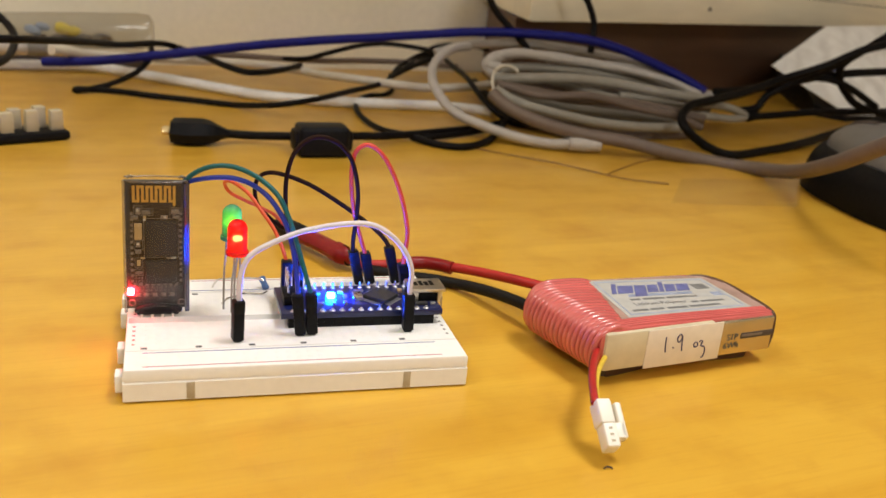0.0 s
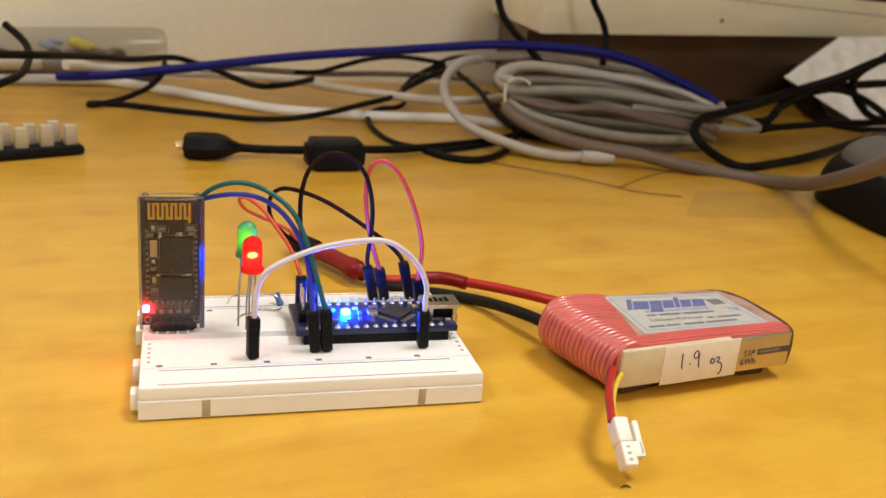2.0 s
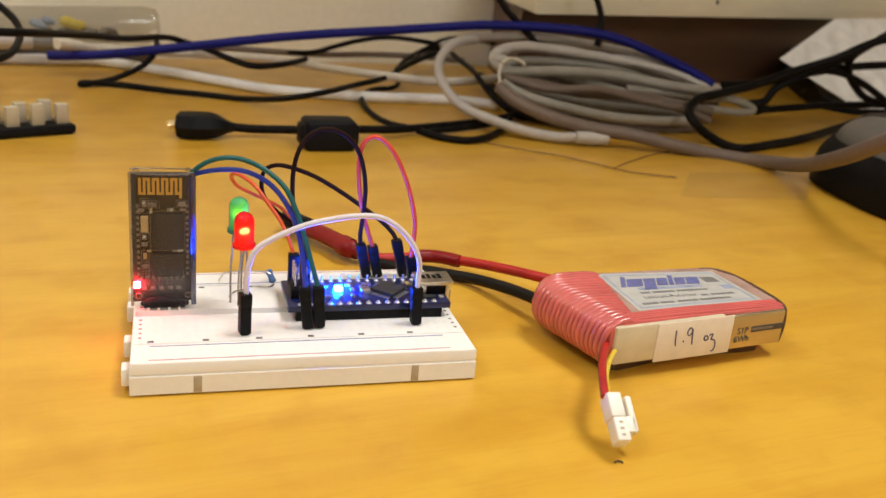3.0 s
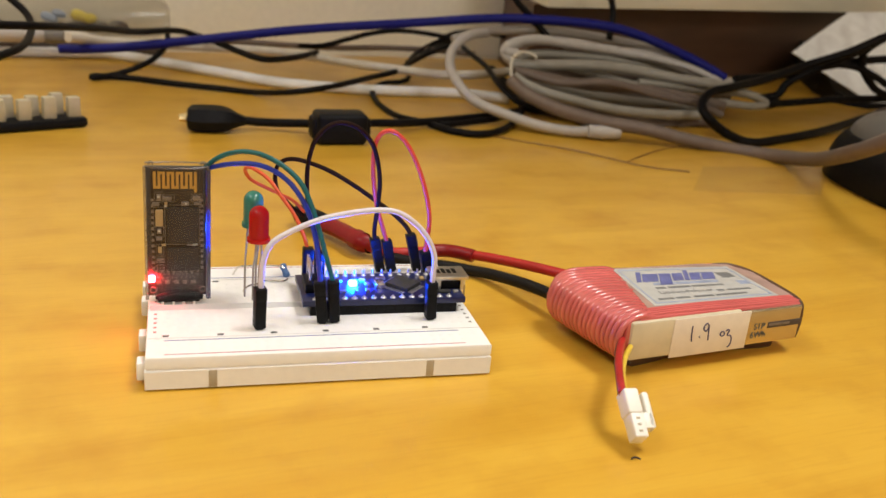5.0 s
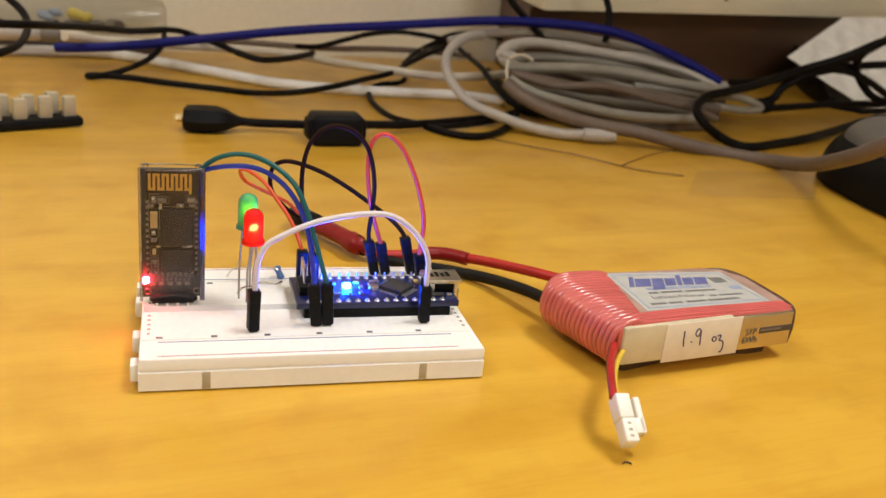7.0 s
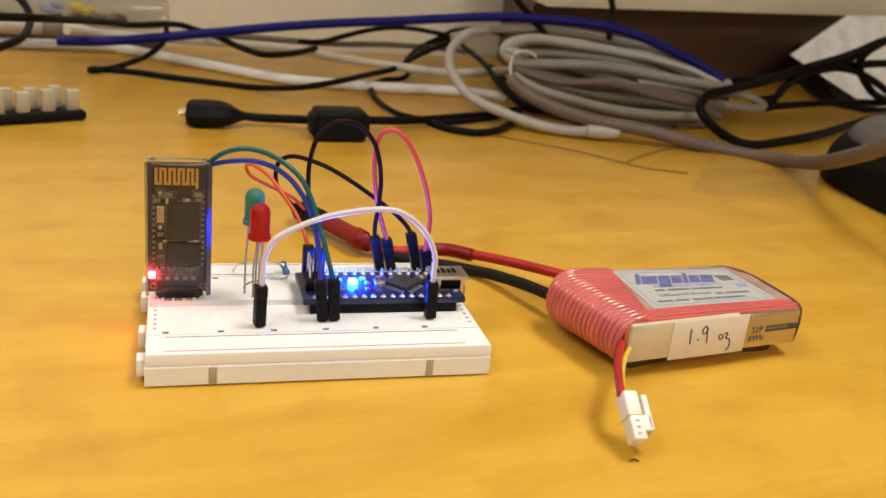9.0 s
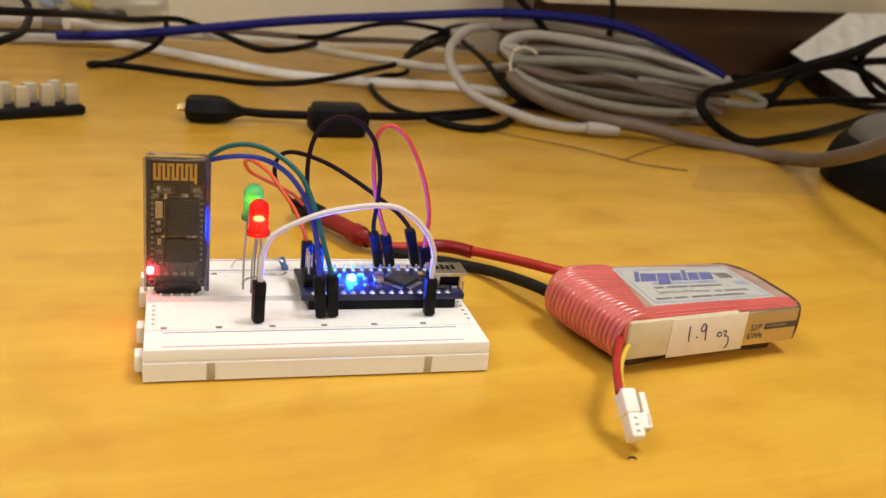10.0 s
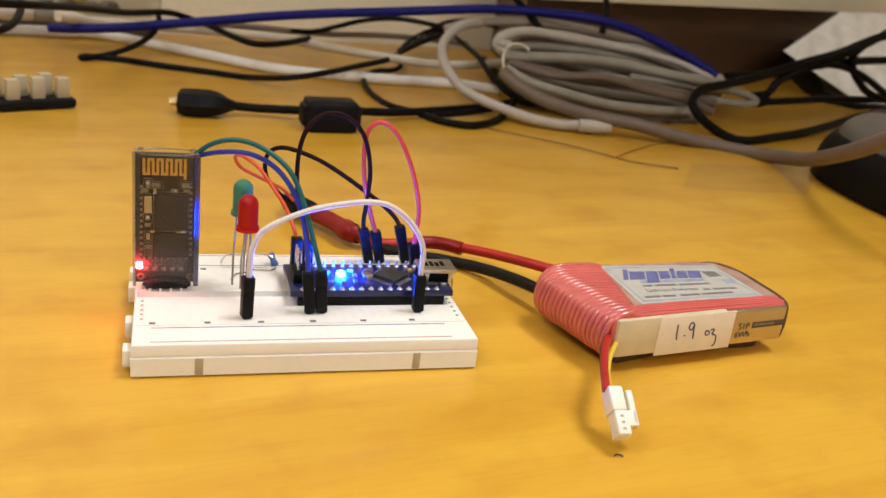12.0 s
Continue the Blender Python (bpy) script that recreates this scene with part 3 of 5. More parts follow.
def microcontroller_board():
    t = thing("microcontroller_board", 37.8, 19.63, TOP, 0, "small blue microcontroller board with lit blue light, plugged in", "circuit board")
    L, D, zb = 43.2, 17.8, 2.55
    zt = zb + 1.6
    pcb = part("circuit_board", box(0, L, 0, D, zb, zt, 0.15), M_PCB_BLUE, t)
    for y in (1.27, D - 1.27):
        strip = part("pin_header", box(2.0, 40.9, y - 1.2, y + 1.2, 0, zb - 0.02, 0.12), M_BLACK, t, "black pin header strip")
        bm = bmesh.new()
        for k in range(15):
            x = 2.0 + PITCH * k + 1.8
            box(x - 0.2, x + 0.2, y - 1.24, y + 1.24, 0.1, zb - 0.1, bm=bm)
        part("header_grooves", bm, M_RUBBER, strip)
    low = mesh_of("solder_joint", turned([(0.82, 0), (0.66, 0.16), (0.36, 0.32), (0.30, 0.62), (0.10, 0.7)], 12), M_SOLDER)
    high = mesh_of("solder_joint", turned([(0.76, 0), (0.58, 0.16), (0.30, 0.40), (0.26, 1.5), (0.10, 1.65)], 12), M_SOLDER)
    for k in range(15):
        for y, joint in ((1.27, low), (D - 1.27, high)):
            piece("solder_joint", joint, pcb, pose((3.3 + PITCH * k) * MM, y * MM, zt * MM, 0, 0, 37 * k))
    # quad chip, set at 45 degrees
    cx, cy = 27.8, 8.6
    r = pose(cx * MM * 1000, cy, zt, 0, 0, 45)
    chip = part("processor", box(-3.5, 3.5, -3.5, 3.5, 0.15, 1.25, 0.12, turn=r), M_CHIP, pcb, "black square processor set diagonally")
    leg = mesh_of("chip_leg", box(-0.16, 0.16, -0.72, 0.72, 0, 0.24, 0.05), M_SOLDER)
    for side in range(4):
        for k in range(8):
            off = pose(cx * MM, cy * MM, zt * MM, 0, 0, 45 + 90 * side) @ pose((-2.8 + 0.8 * k) * MM, -4.2 * MM, 0.05 * MM)
            piece("chip_leg", leg, chip, off)
    usb = part("usb_socket", box(35.2, 45.2, 5.0, 12.8, zt + 2.7, zt + 3.9, 0.25), M_STEEL, t, "metal usb socket")
    # the metal side's shade and dark reflection, put in as a black block
    part("socket_body", box(35.6, 44.6, 5.9, 12.2, zt, zt + 2.75, 0.1), M_BLACK, usb, "black block for the shaded side of the socket")
    for lx in (36.2, 43.0):
        part("socket_tab", box(lx, lx + 1.3, 5.0, 5.3, zt - 0.1, zt + 2.8), M_STEEL, usb)
    for k in range(4):
        part("socket_mark", box(36.9 + 1.5 * k, 38.0 + 1.5 * k, 7.6, 10.2 + 0.6 * (k % 2), zt + 3.9, zt + 3.95), M_BLACK, usb)
    part("socket_mouth", box(45.15, 45.3, 5.9, 11.9, zt + 2.9, zt + 3.6), M_SLOT, usb)
    part("reset_button", box(20.0, 22.6, 6.8, 10.2, zt, zt + 1.5, 0.2), M_STEEL, pcb)
    part("power_light", box(13.2, 15.4, 8.4, 10.2, zt, zt + 1.5, 0.5, seg=3), M_GLOW_BLUE, pcb, "bright lit blue light")
    for x, y, w, d, m in ((11, 5, 1.6, 0.9, M_SILK), (11, 12, 1.6, 0.9, M_SILK), (17.6, 5.4, 1.0, 1.7, M_SILK), (18.2, 9.5, 1.1, 1.6, M_SOLDER), (17.4, 12.6, 1.6, 0.9, M_TAN), (14.5, 5.2, 0.9, 1.6, M_SILK),
                          (34.0, 5.2, 1.2, 2.0, M_SILK), (34.2, 12.8, 1.2, 2.0, M_TAN), (38.2, 3.6, 3.2, 1.6, M_CHIP), (41.3, 3.4, 1.4, 1.0, M_SOLDER), (22.6, 13.2, 2.6, 1.2, M_STEEL), (9.2, 8.4, 1.0, 1.8, M_SILK)):
        part("small_component", box(x - w / 2, x + w / 2, y - d / 2, y + d / 2, zt, zt + 0.7, 0.1), m, pcb)
    icsp = part("programming_header", box(1.2, 6.3, 5.0, 12.7, zt, zt + 2.5, 0.2), M_BLACK, t, "black six pin header")
    bm = bmesh.new()
    for i in range(2):
        for j in range(3):
            x, y = 2.5 + i * PITCH, 6.3 + j * PITCH
            box(x - 0.32, x + 0.32, y - 0.32, y + 0.32, zt + 2.5, zt + 8.4, 0.08, bm=bm)
    part("header_pins", bm, M_PIN, icsp)
    part("corner_pin", box(43.4, 43.8, 3.0, 3.4, zt - 1.0, zt + 2.2), M_TAN, t)
    return t


microcontroller_board()

# ---- light emitting diodes; the chip turns its bright face outward or into a trap ----
SWITCH = (4.1, 5.85, 7.5, 9.15, 11.15)
CHIPS = []


def led(x, y, z, resin, light, label, feet, lean, lift, spread):
    t = thing("led", x, y, z, 0, label, "led")
    prof = [(2.9, 0), (2.9, 0.9), (2.5, 1.0), (2.5, 6.8)]
    prof += [(2.5 * math.cos(a), 6.8 + 2.5 * math.sin(a)) for a in (0.25, 0.5, 0.75, 1.0, 1.25, 1.42, 1.54)]
    part("lens", turned(prof, 32), resin, t, "domed five millimetre resin lens")
    # a half-round shell added to hide the glow, open to one side, closed above and below
    bm = bmesh.new()
    arc = [(math.cos(math.pi * k / 10), math.sin(math.pi * k / 10)) for k in (-0.8, *range(11), 10.8)]
    lo, hi = [[bm.verts.new((1.42 * c, 1.42 * sn, zz)) for c, sn in arc] for zz in (1.865 + lift, 4.735 + lift)]
    for k in range(12):
        bm.faces.new((lo[k], lo[k + 1], hi[k + 1], hi[k]))
    bm.faces.new(lo)
    bm.faces.new(hi)
    part("reflector", bm, M_STEEL, t)
    part("post", box(-0.3, 0.3, 0.7, 1.0, 0.1, 1.8 + lift), M_PIN, t)
    chip = part("chip", box(-1.38, 1.38, -0.08, 0.10, -1.42, 1.42, 0.02), M_STEEL, t)
    face = turned([(1.34, 0), (1.2, 0.25), (0.9, 0.45), (0.4, 0.55), (0.05, 0.58)], 20)
    bmesh.ops.scale(face, vec=(1, 0.66, 1), verts=face.verts)
    part("light_face", face, light, chip, "glowing face of the chip")
    chip.children[0].matrix_basis = pose(0, -0.08 * MM, 0, 90)
    chip.location = (0, 0, (3.3 + lift) * MM)
    CHIPS.append((chip, (3.3 + lift) * MM))
    for k, (fx, fy) in enumerate(feet):
        sx = (-1.27 + 2.54 * k) * spread
        part("leg", tube([(sx * 0.5, 0, 0.3), (sx * 0.6, 0.1, -4), (fx - x + lean, fy - y, (TOP - z) * 0.55), (fx - x, fy - y, TOP - z - 0.2)], 0.27, seg=8), M_LEG, t)
    return t


led(27.0, 26.5, 26.6, M_LED_RED, M_GLOW_RED, "red five millimetre led on long bent legs", [(26.1, 30.6), (27.6, 30.6)], 0.0, 0.9, 1.0)
led(26.0, 31.8, 28.8, M_LED_GREEN, M_GLOW_GREEN, "green five millimetre led on long bent legs", [(24.2, 33.0), (27.0, 33.0)], 0.0, 2.0, 2.0)


def resistor():
    a, b = Vector((35.6, 47.6, 11.2)), Vector((36.6, 46.0, 8.9))
    t = thing("resistor", 35.6, 47.6, TOP, 0, "small blue resistor with thin bent leads", "resistor")
    o = (35.6, 47.6, TOP)
    d = (b - a).normalized()
    run = [a + d * k for k in (-0.6, -0.3, 0.3, 1.0, 1.8, 2.6, 3.2, 3.5)]
    part("body", tube(run, [0.4, 0.95, 1.05, 0.85, 0.85, 1.05, 0.95, 0.4], origin=o, straight=True, seg=14), M_RES, t)
    part("lead", tube([(35.6, 43.7, 12), (34.4, 44.2, 12.5), (30.6, 44.7, 12.5), (26, 44.5, 12.5), (23.6, 45.4, 12), (22.6, 47.4, 10), (22, 48.4, 8.4)], 0.27, origin=o, seg=8), M_PIN, t)
    part("lead", tube([(36.6, 43.1, 9), (35, 41.9, 8.9), (30.5, 42.5, 8.9), (28, 40.2, 8.9), (25.7, 39.2, 8.9), (24, 35.8, 8.9)], 0.25, origin=o, seg=8), M_PIN, t)


resistor()

# ---- jumper wires with plugs ----


def jumper(mat, label, ends, line, r=0.64):
    """ends: pairs of plug base and plug top; line: the points between them."""
    o = Vector(ends[0][0])
    t = thing("jumper_wire", *o, 0, label, "wire", "jumper wires")
    for base, top in ends:
        a, b = Vector(base), Vector(top)
        d = (b - a).normalized()
        turn = Matrix.Translation(a - o) @ d.to_track_quat("Z", "Y").to_matrix().to_4x4()
        n = (b - a).length
        bm = box(-1.36, 1.36, -1.36, 1.36, 0.5, n * 0.72, 0.22, turn=turn)
        box(-1.45, 1.45, -1.45, 1.45, n * 0.70, n, 0.28, bm=bm, turn=turn)
        box(-0.9, 0.9, -0.9, 0.9, 0.05, 0.7, 0.1, bm=bm, turn=turn)
        plug = part("plug", bm, M_BLACK, t, "black square plug housing")
        part("latch_window", box(-0.5, 0.5, -1.4, -1.3, n * 0.45, n * 0.62, 0.05, turn=turn), M_SLOT, plug)
    part("wire", tube(line, r, origin=o), mat, t)
    return t


def plugs(*pairs):
    return [(a, b) for a, b in pairs]


jumper(M_W_WHITE, "white jumper wire arching over the breadboard", [((26.4, 13.28, 8.5), (26.5, 13.3, 19.5)), ((70.5, 15.8, 8.5), (70.1, 15.8, 19))],
       [(26.7, 13.3, 18.4), (26.8, 13.5, 22.8), (27.3, 13.7, 27.1), (29.3, 13.9, 31), (34.1, 14.1, 33.9), (40.7, 14.3, 36.6), (47.5, 14.5, 38.1), (53.8, 14.6, 38.8), (59.5, 14.8, 38.2), (64.5, 15, 35), (68.2, 15.2, 30.6), (70.2, 15.4, 25.6), (70.2, 15.6, 21.1), (70.4, 15.8, 17.9)], 0.7)
jumper(M_W_GREEN, "teal green jumper wire from the module", [((45.3, 15.9, 8.5), (44.6, 15.9, 19.8))],
       [(12.6, 36, 40.9), (14.5, 34.2, 43.7), (17.7, 32.4, 46.7), (21.6, 30.6, 48.5), (25.6, 28.8, 48.9), (29.5, 27, 48), (33.5, 25.3, 45.8), (36.9, 23.5, 42.5), (39.4, 21.7, 37.2), (41.5, 19.9, 30.5), (43.2, 18.1, 24.4), (44.7, 16.3, 19)])
jumper(M_W_BLUE, "blue jumper wire from the module", [((42.4, 15.6, 8.5), (41.2, 15.8, 19.6))],
       [(12.6, 36, 41.2), (14.8, 34.2, 43.1), (18.4, 32.4, 44.6), (22.4, 30.5, 45.6), (26.3, 28.7, 45.9), (30.3, 26.9, 44.9), (34.3, 25.1, 42.2), (37.8, 23.3, 37.4), (39.8, 21.5, 32.1), (40.8, 19.6, 26.8), (41.3, 17.8, 22.2), (41.5, 16, 18.7)])
jumper(M_W_BLACK, "black jumper wire looping high over the board", [((63.9, 48.6, 8.5), (61.5, 48.6, 18.9)), ((44.5, 38.7, 9.5), (44.4, 38.7, 18.9))],
       [(61.7, 48.3, 17.8), (61.1, 47.6, 21.8), (61.4, 46.9, 28), (61.5, 46.2, 35.6), (60.4, 45.6, 42.3), (58.4, 44.9, 47.5), (54.9, 44.2, 51.5), (50.4, 43.5, 53.4), (46.3, 42.8, 52.8), (42.6, 42.1, 49.1), (40.8, 41.4, 43.1), (40.6, 40.8, 36.3), (41.4, 40.1, 29.4), (43.4, 39.4, 22.4), (44.5, 38.7, 17.7)])
jumper(M_W_RED, "red jumper wire looping high over the board", [((67.2, 48.6, 8.5), (65, 48.6, 18.3)), ((76.2, 41.4, 8.5), (74.7, 41.3, 17.6))],
       [(65.4, 48.3, 17), (63.4, 47.7, 22.6), (61.4, 47.2, 28.7), (59.8, 46.6, 36.3), (59.2, 46.1, 43.7), (59.9, 45.5, 49), (62.2, 44.9, 51.2), (64.9, 44.4, 50.7), (68.2, 43.8, 47.4), (71.5, 43.2, 41.2), (74.1, 42.7, 33.9), (75.5, 42.1, 26.8), (75.2, 41.6, 21.4), (74.7, 41, 16.5)])
jumper(M_W_BLACK, "thin black wire from the battery lead to the rail", [((74.9, 48.8, 8.5), (72.1, 48.8, 19.9))],
       [(72.4, 48.3, 18.7), (71.7, 51.1, 20.8), (68.4, 53.9, 23.9), (62.8, 56.7, 27.6), (56.5, 59.5, 31.4), (50.1, 62.3, 34.6), (43.9, 65.1, 36.4), (39.3, 68, 36.5), (36.4, 70.8, 34.3), (35.5, 73.6, 30), (36.7, 76.4, 24.1), (41.2, 79.2, 18.2), (45.5, 82, 14.2)], 0.66)
jumper(M_W_ORANGE, "orange-red wire from the battery lead to the board", [((41.2, 38.7, 9.5), (41.3, 38.7, 19.9))],
       [(41.4, 38.7, 18.6), (40.3, 42.3, 22.5), (38.3, 45.9, 26.6), (35.1, 49.5, 30.7), (32, 53.1, 34.4), (28.7, 56.7, 36.2), (26.7, 60.4, 36), (26, 64, 34.1), (27.9, 67.6, 30.3), (32.5, 71.2, 26.8), (38, 74.8, 23.2), (42.2, 78.4, 19.9), (45.6, 82, 15.4)], 0.54)

# ---- battery pack ----


def battery_pack():
    t = thing("battery_pack", 119.4, -3.6, 1.83, 8.82, "flat lithium battery pack in ribbed pink-red shrink wrap", "battery")
    core = [(-2.5, 0.0), (28, 0), (54.5, 0), (57.2, 2.0), (58.2, 9), (58.8, 20), (57.8, 26), (54.5, 30.2), (46, 32.2), (22, 33.2), (3, 34.6), (-4, 32.6), (-7.0, 27), (-5.8, 16), (-4.0, 6)]
    line = [p.xy for p in smooth_line([(x, y, 0) for x, y in core + core[:1]], 3.0)[:-1]]
    c = Vector((27, 17))
    layers = [(0.4, -1.6), (1.5, -1.0), (2.1, -0.2), (3.0, 0.85), (4.4, 1.0), (10.2, 1.0), (12.0, 0.96), (13.2, 0.80), (13.9, 0.4), (14.1, -0.6)]
    bm = bmesh.new()
    rings = []
    for z, f in layers:
        ring = []
        for p in line:
            left = max(0.0, min(1.0, (8 - p.x) / 12))
            inset = (1 - f) * (2.0 + 3.0 * left)
            d = (p - c).normalized()
            fall = 1 - 0.06 * max(0, p.x) / 60
            q = p - d * inset
            ring.append(bm.verts.new((q.x, q.y, z * fall if z > 0 else z)))
        rings.append(ring)
    for a, b in zip(rings, rings[1:]):
        for k in range(len(line)):
            n = (k + 1) % len(line)
            bm.faces.new((a[k], a[n], b[n], b[k]))
    bm.faces.new(rings[0][::-1])
    bm.faces.new(rings[-1])
    part("wrapped_body", bm, M_WRAP, t)
    # dark ring round the foot of the pack, its shade put in as colour
    bm = bmesh.new()
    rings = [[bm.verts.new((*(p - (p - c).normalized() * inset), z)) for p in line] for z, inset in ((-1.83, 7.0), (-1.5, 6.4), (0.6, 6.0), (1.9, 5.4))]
    for a, b in zip(rings, rings[1:]):
        for k in range(len(line)):
            n = (k + 1) % len(line)
            bm.faces.new((a[k], a[n], b[n], b[k]))
    bm.faces.new(rings[0][::-1])
    bm.faces.new(rings[-1])
    part("lower_fold", bm, M_BROWN, t, "dark brown ring for the shade under the pack")
    # folds of the wrap over the rounded end
    for k in range(19):
        y = 1.2 + k * 1.75
        end = -3.6 - 4.2 * min(1, y / 27) + (max(0, y - 27) / 7) ** 2 * 4.0
        long = 7.6 + 0.246 * (y - 5.6) + 0.5 * math.sin(k * 2.3)
        prof = [(long, y, 13.1), (long - 3, y, 13.75), (end + 7.3, y, 14.1), (end + 4.1, y, 13.65), (end + 1.4, y, 12.2), (end + 0.1, y, 9.7), (end - 0.25, y, 6.6), (end + 0.8, y, 3.8), (end + 2.8, y, 2.0)]
        part("wrap_fold", tube(prof, 0.9 + 0.07 * math.sin(k * 1.7), seg=10, step=1.2), M_WRAP, t)
    for k in range(5):
        y = 0.7 + k * 0.85
        z = (13.2, 13.72, 13.92, 14.0, 14.04)[k]
        part("wrap_ridge", tube([(1.5 + 0.5 * k, y, z), (20, y + 0.15, z + 0.05), (40, y + 0.05, z - 0.4), (56.4 - 0.3 * k, y, z - 0.8)], 0.55 + 0.06 * math.sin(2.1 * k), seg=8, step=4), M_WRAP, t)
    back = part("label_backing", prism([(7.0, 4.9), (56.4, 4.2), (57.2, 22.0), (53.4, 28.6), (45.0, 30.6), (14.0, 31.9)], -0.05, 0.05), M_BACKING, t, "greyish clear wrap round the label")
    back.matrix_basis = pose(0, 0, 14.16 * MM, 0, 0.8, 0)
    # bare front side: tape, note and foil
    part("foil_side", box(34.0, 56.0, -0.75, 2, 2.3, 12.6, 0.6), M_FOIL, t, "dull gold foil side")
    part("foil_band", box(44.2, 56.05, -0.85, 0, 6.9, 8.7, 0.05), M_SLOT, t, "dark printed band")
    part("foil_window", box(44.6, 52.0, -0.9, 0, 7.5, 8.2, 0.03), M_SILK, t)
    part("side_tape", box(-1.4, 34.5, -0.85, 2, 2.4, 13.2, 0.8), M_FOILTAPE, t, "aged cream tape")
    part("note", box(11.6, 37.0, -1.1, -0.8, 1.9, 13.0, 0.1), M_NOTE, t, "off-white paper note with pen writing")
    # the words "1.9 oz", written by hand
    strokes = (
        ("one", [(17.6, 10.6), (17.7, 9.2), (17.8, 7.6), (18.1, 6.1)]),
        ("point", [(20.3, 7.3), (20.7, 7.0)]),
        ("nine", [(23.0, 10.2), (22.4, 10.9), (21.7, 10.4), (21.5, 9.4), (22.2, 8.6), (22.9, 9.2), (23.1, 10.3), (23.3, 8.2), (23.6, 5.9)]),
        ("o", [(27.9, 7.9), (27.5, 7.4), (27.7, 6.7), (28.3, 6.5), (28.9, 6.9), (28.6, 7.7), (27.9, 7.9)]),
        ("z", [(29.2, 7.9), (29.9, 8.2), (30.4, 7.9), (30.0, 6.6), (31.0, 6.4), (31.6, 5.6), (31.7, 4.2), (31.3, 3.2), (30.7, 3.0)]),
    )
    for word, line in strokes:
        part("pen_stroke", tube([(x, -1.12, z) for x, z in line], 0.21, seg=6, step=0.35), M_PENINK, t)
    writing("side_print", "S1P", 2.7, M_INK, t, pose(41.2 * MM, -0.9 * MM, 7.7 * MM, 90, 0, 0))
    writing("side_print", "6Wh", 2.7, M_INK, t, pose(41.2 * MM, -0.9 * MM, 5.2 * MM, 90, 0, 0))
    # label on the upper face, which falls slightly to one end
    tilt = pose(0, 0, 14.16 * MM, 0, 0.8, 0)
    lab = part("label", prism([(9.8, 5.8), (52.0, 5.2), (52.0, 27.2), (13.2, 31.4)], 0.0, 0.10), M_LABEL, t, "pale grey label under the clear wrap")
    lab.matrix_basis = tilt

    def on(u0, u1, v0, v1, mat, name, z=0.12):
        def q(u, v):
            a = Vector((9.8, 5.8)).lerp(Vector((52.0, 5.2)), u)
            b = Vector((13.2, 31.4)).lerp(Vector((52.0, 27.2)), u)
            return tuple(a.lerp(b, v))
        return part(name, prism([q(u0, v0), q(u1, v0), q(u1, v1), q(u0, v1)], 0.1, z), mat, lab)

    for u0, u1, v0, v1 in ((0.03, 0.97, 0.045, 0.07), (0.03, 0.97, 0.93, 0.955), (0.03, 0.042, 0.045, 0.955), (0.958, 0.97, 0.045, 0.955)):
        on(u0, u1, v0, v1, M_LABELFADE, "label_border")
    # slanted plain shapes of the printed mark, with a pale shade under them
    def slanted(u0, u1, v0, v1, mat, name, z):
        def q(u, v):
            a = Vector((9.8, 5.8)).lerp(Vector((52.0, 5.2)), u + 0.30 * (v - 0.6))
            b = Vector((13.2, 31.4)).lerp(Vector((52.0, 27.2)), u + 0.30 * (v - 0.6))
            return tuple(a.lerp(b, v))
        return part(name, prism([q(u0, v0), q(u1, v0), q(u1, v1), q(u0, v1)], 0.1, z), mat, lab)

    slanted(0.20, 0.74, 0.50, 0.57, M_LABELFADE, "mark_shade", 0.13)
    for a, b, low, hgt in ((0.07, 0.11, 0.60, 0.88), (0.12, 0.25, 0.60, 0.82), (0.26, 0.36, 0.50, 0.82), (0.37, 0.46, 0.60, 0.82), (0.47, 0.51, 0.60, 0.90), (0.52, 0.61, 0.60, 0.82), (0.62, 0.73, 0.60, 0.82)):
        slanted(a, b, low, hgt, M_LABELBLUE, "mark_shape", 0.16)
    for a, b in ((0.80, 0.86), (0.86, 0.92)):
        on(a, b, 0.62 + 0.2 * (a - 0.8), 0.80, M_PRINT, "symbol")
    on(0.86, 0.95, 0.40, 0.52, M_LABELFADE, "symbol")
    for u0, u1, v in ((0.16, 0.24, 0.40), (0.26, 0.44, 0.40), (0.46, 0.72, 0.40), (0.60, 0.66, 0.24), (0.68, 0.88, 0.24), (0.08, 0.20, 0.12), (0.22, 0.33, 0.12), (0.36, 0.52, 0.12), (0.54, 0.80, 0.12)):
        on(u0, u1, v, v + 0.05, M_PRINT, "text_bar")
    writing("label_text", "Lithium-Polymer", 2.6, M_TEXTDARK, lab, pose(25.5 * MM, 12.7 * MM, 0.14 * MM, 0, 0, -3))
    part("end_rim", tube([(55.8, 0.2, 2.6), (56.6, 0.2, 6.5), (56.5, 0.3, 10.6), (56.2, 0.8, 12.6), (57.2, 5, 12.9), (58.0, 14, 12.8), (57.9, 22, 12.8), (56.2, 27.5, 12.8), (52.5, 30.0, 12.8), (45, 30.9, 12.2)], 0.75, seg=8), M_BROWN, t, "dark folded rim of the wrap")
    # balance lead
    o = Vector((119.4, -3.6, 1.83))
    inv = pose(0, 0, 0, 0, 0, -8.82)

    def local(pts):
        return [inv @ (Vector(p) - o) for p in pts]

    part("balance_wire", tube(local([(121.1, 2.9, 9.5), (116.5, -3.3, 10), (112.1, -10.6, 11), (107.5, -19.4, 12), (104.7, -25.9, 12), (103.1, -31, 11)]), 0.95), M_SIL_RED, t, "red balance wire")
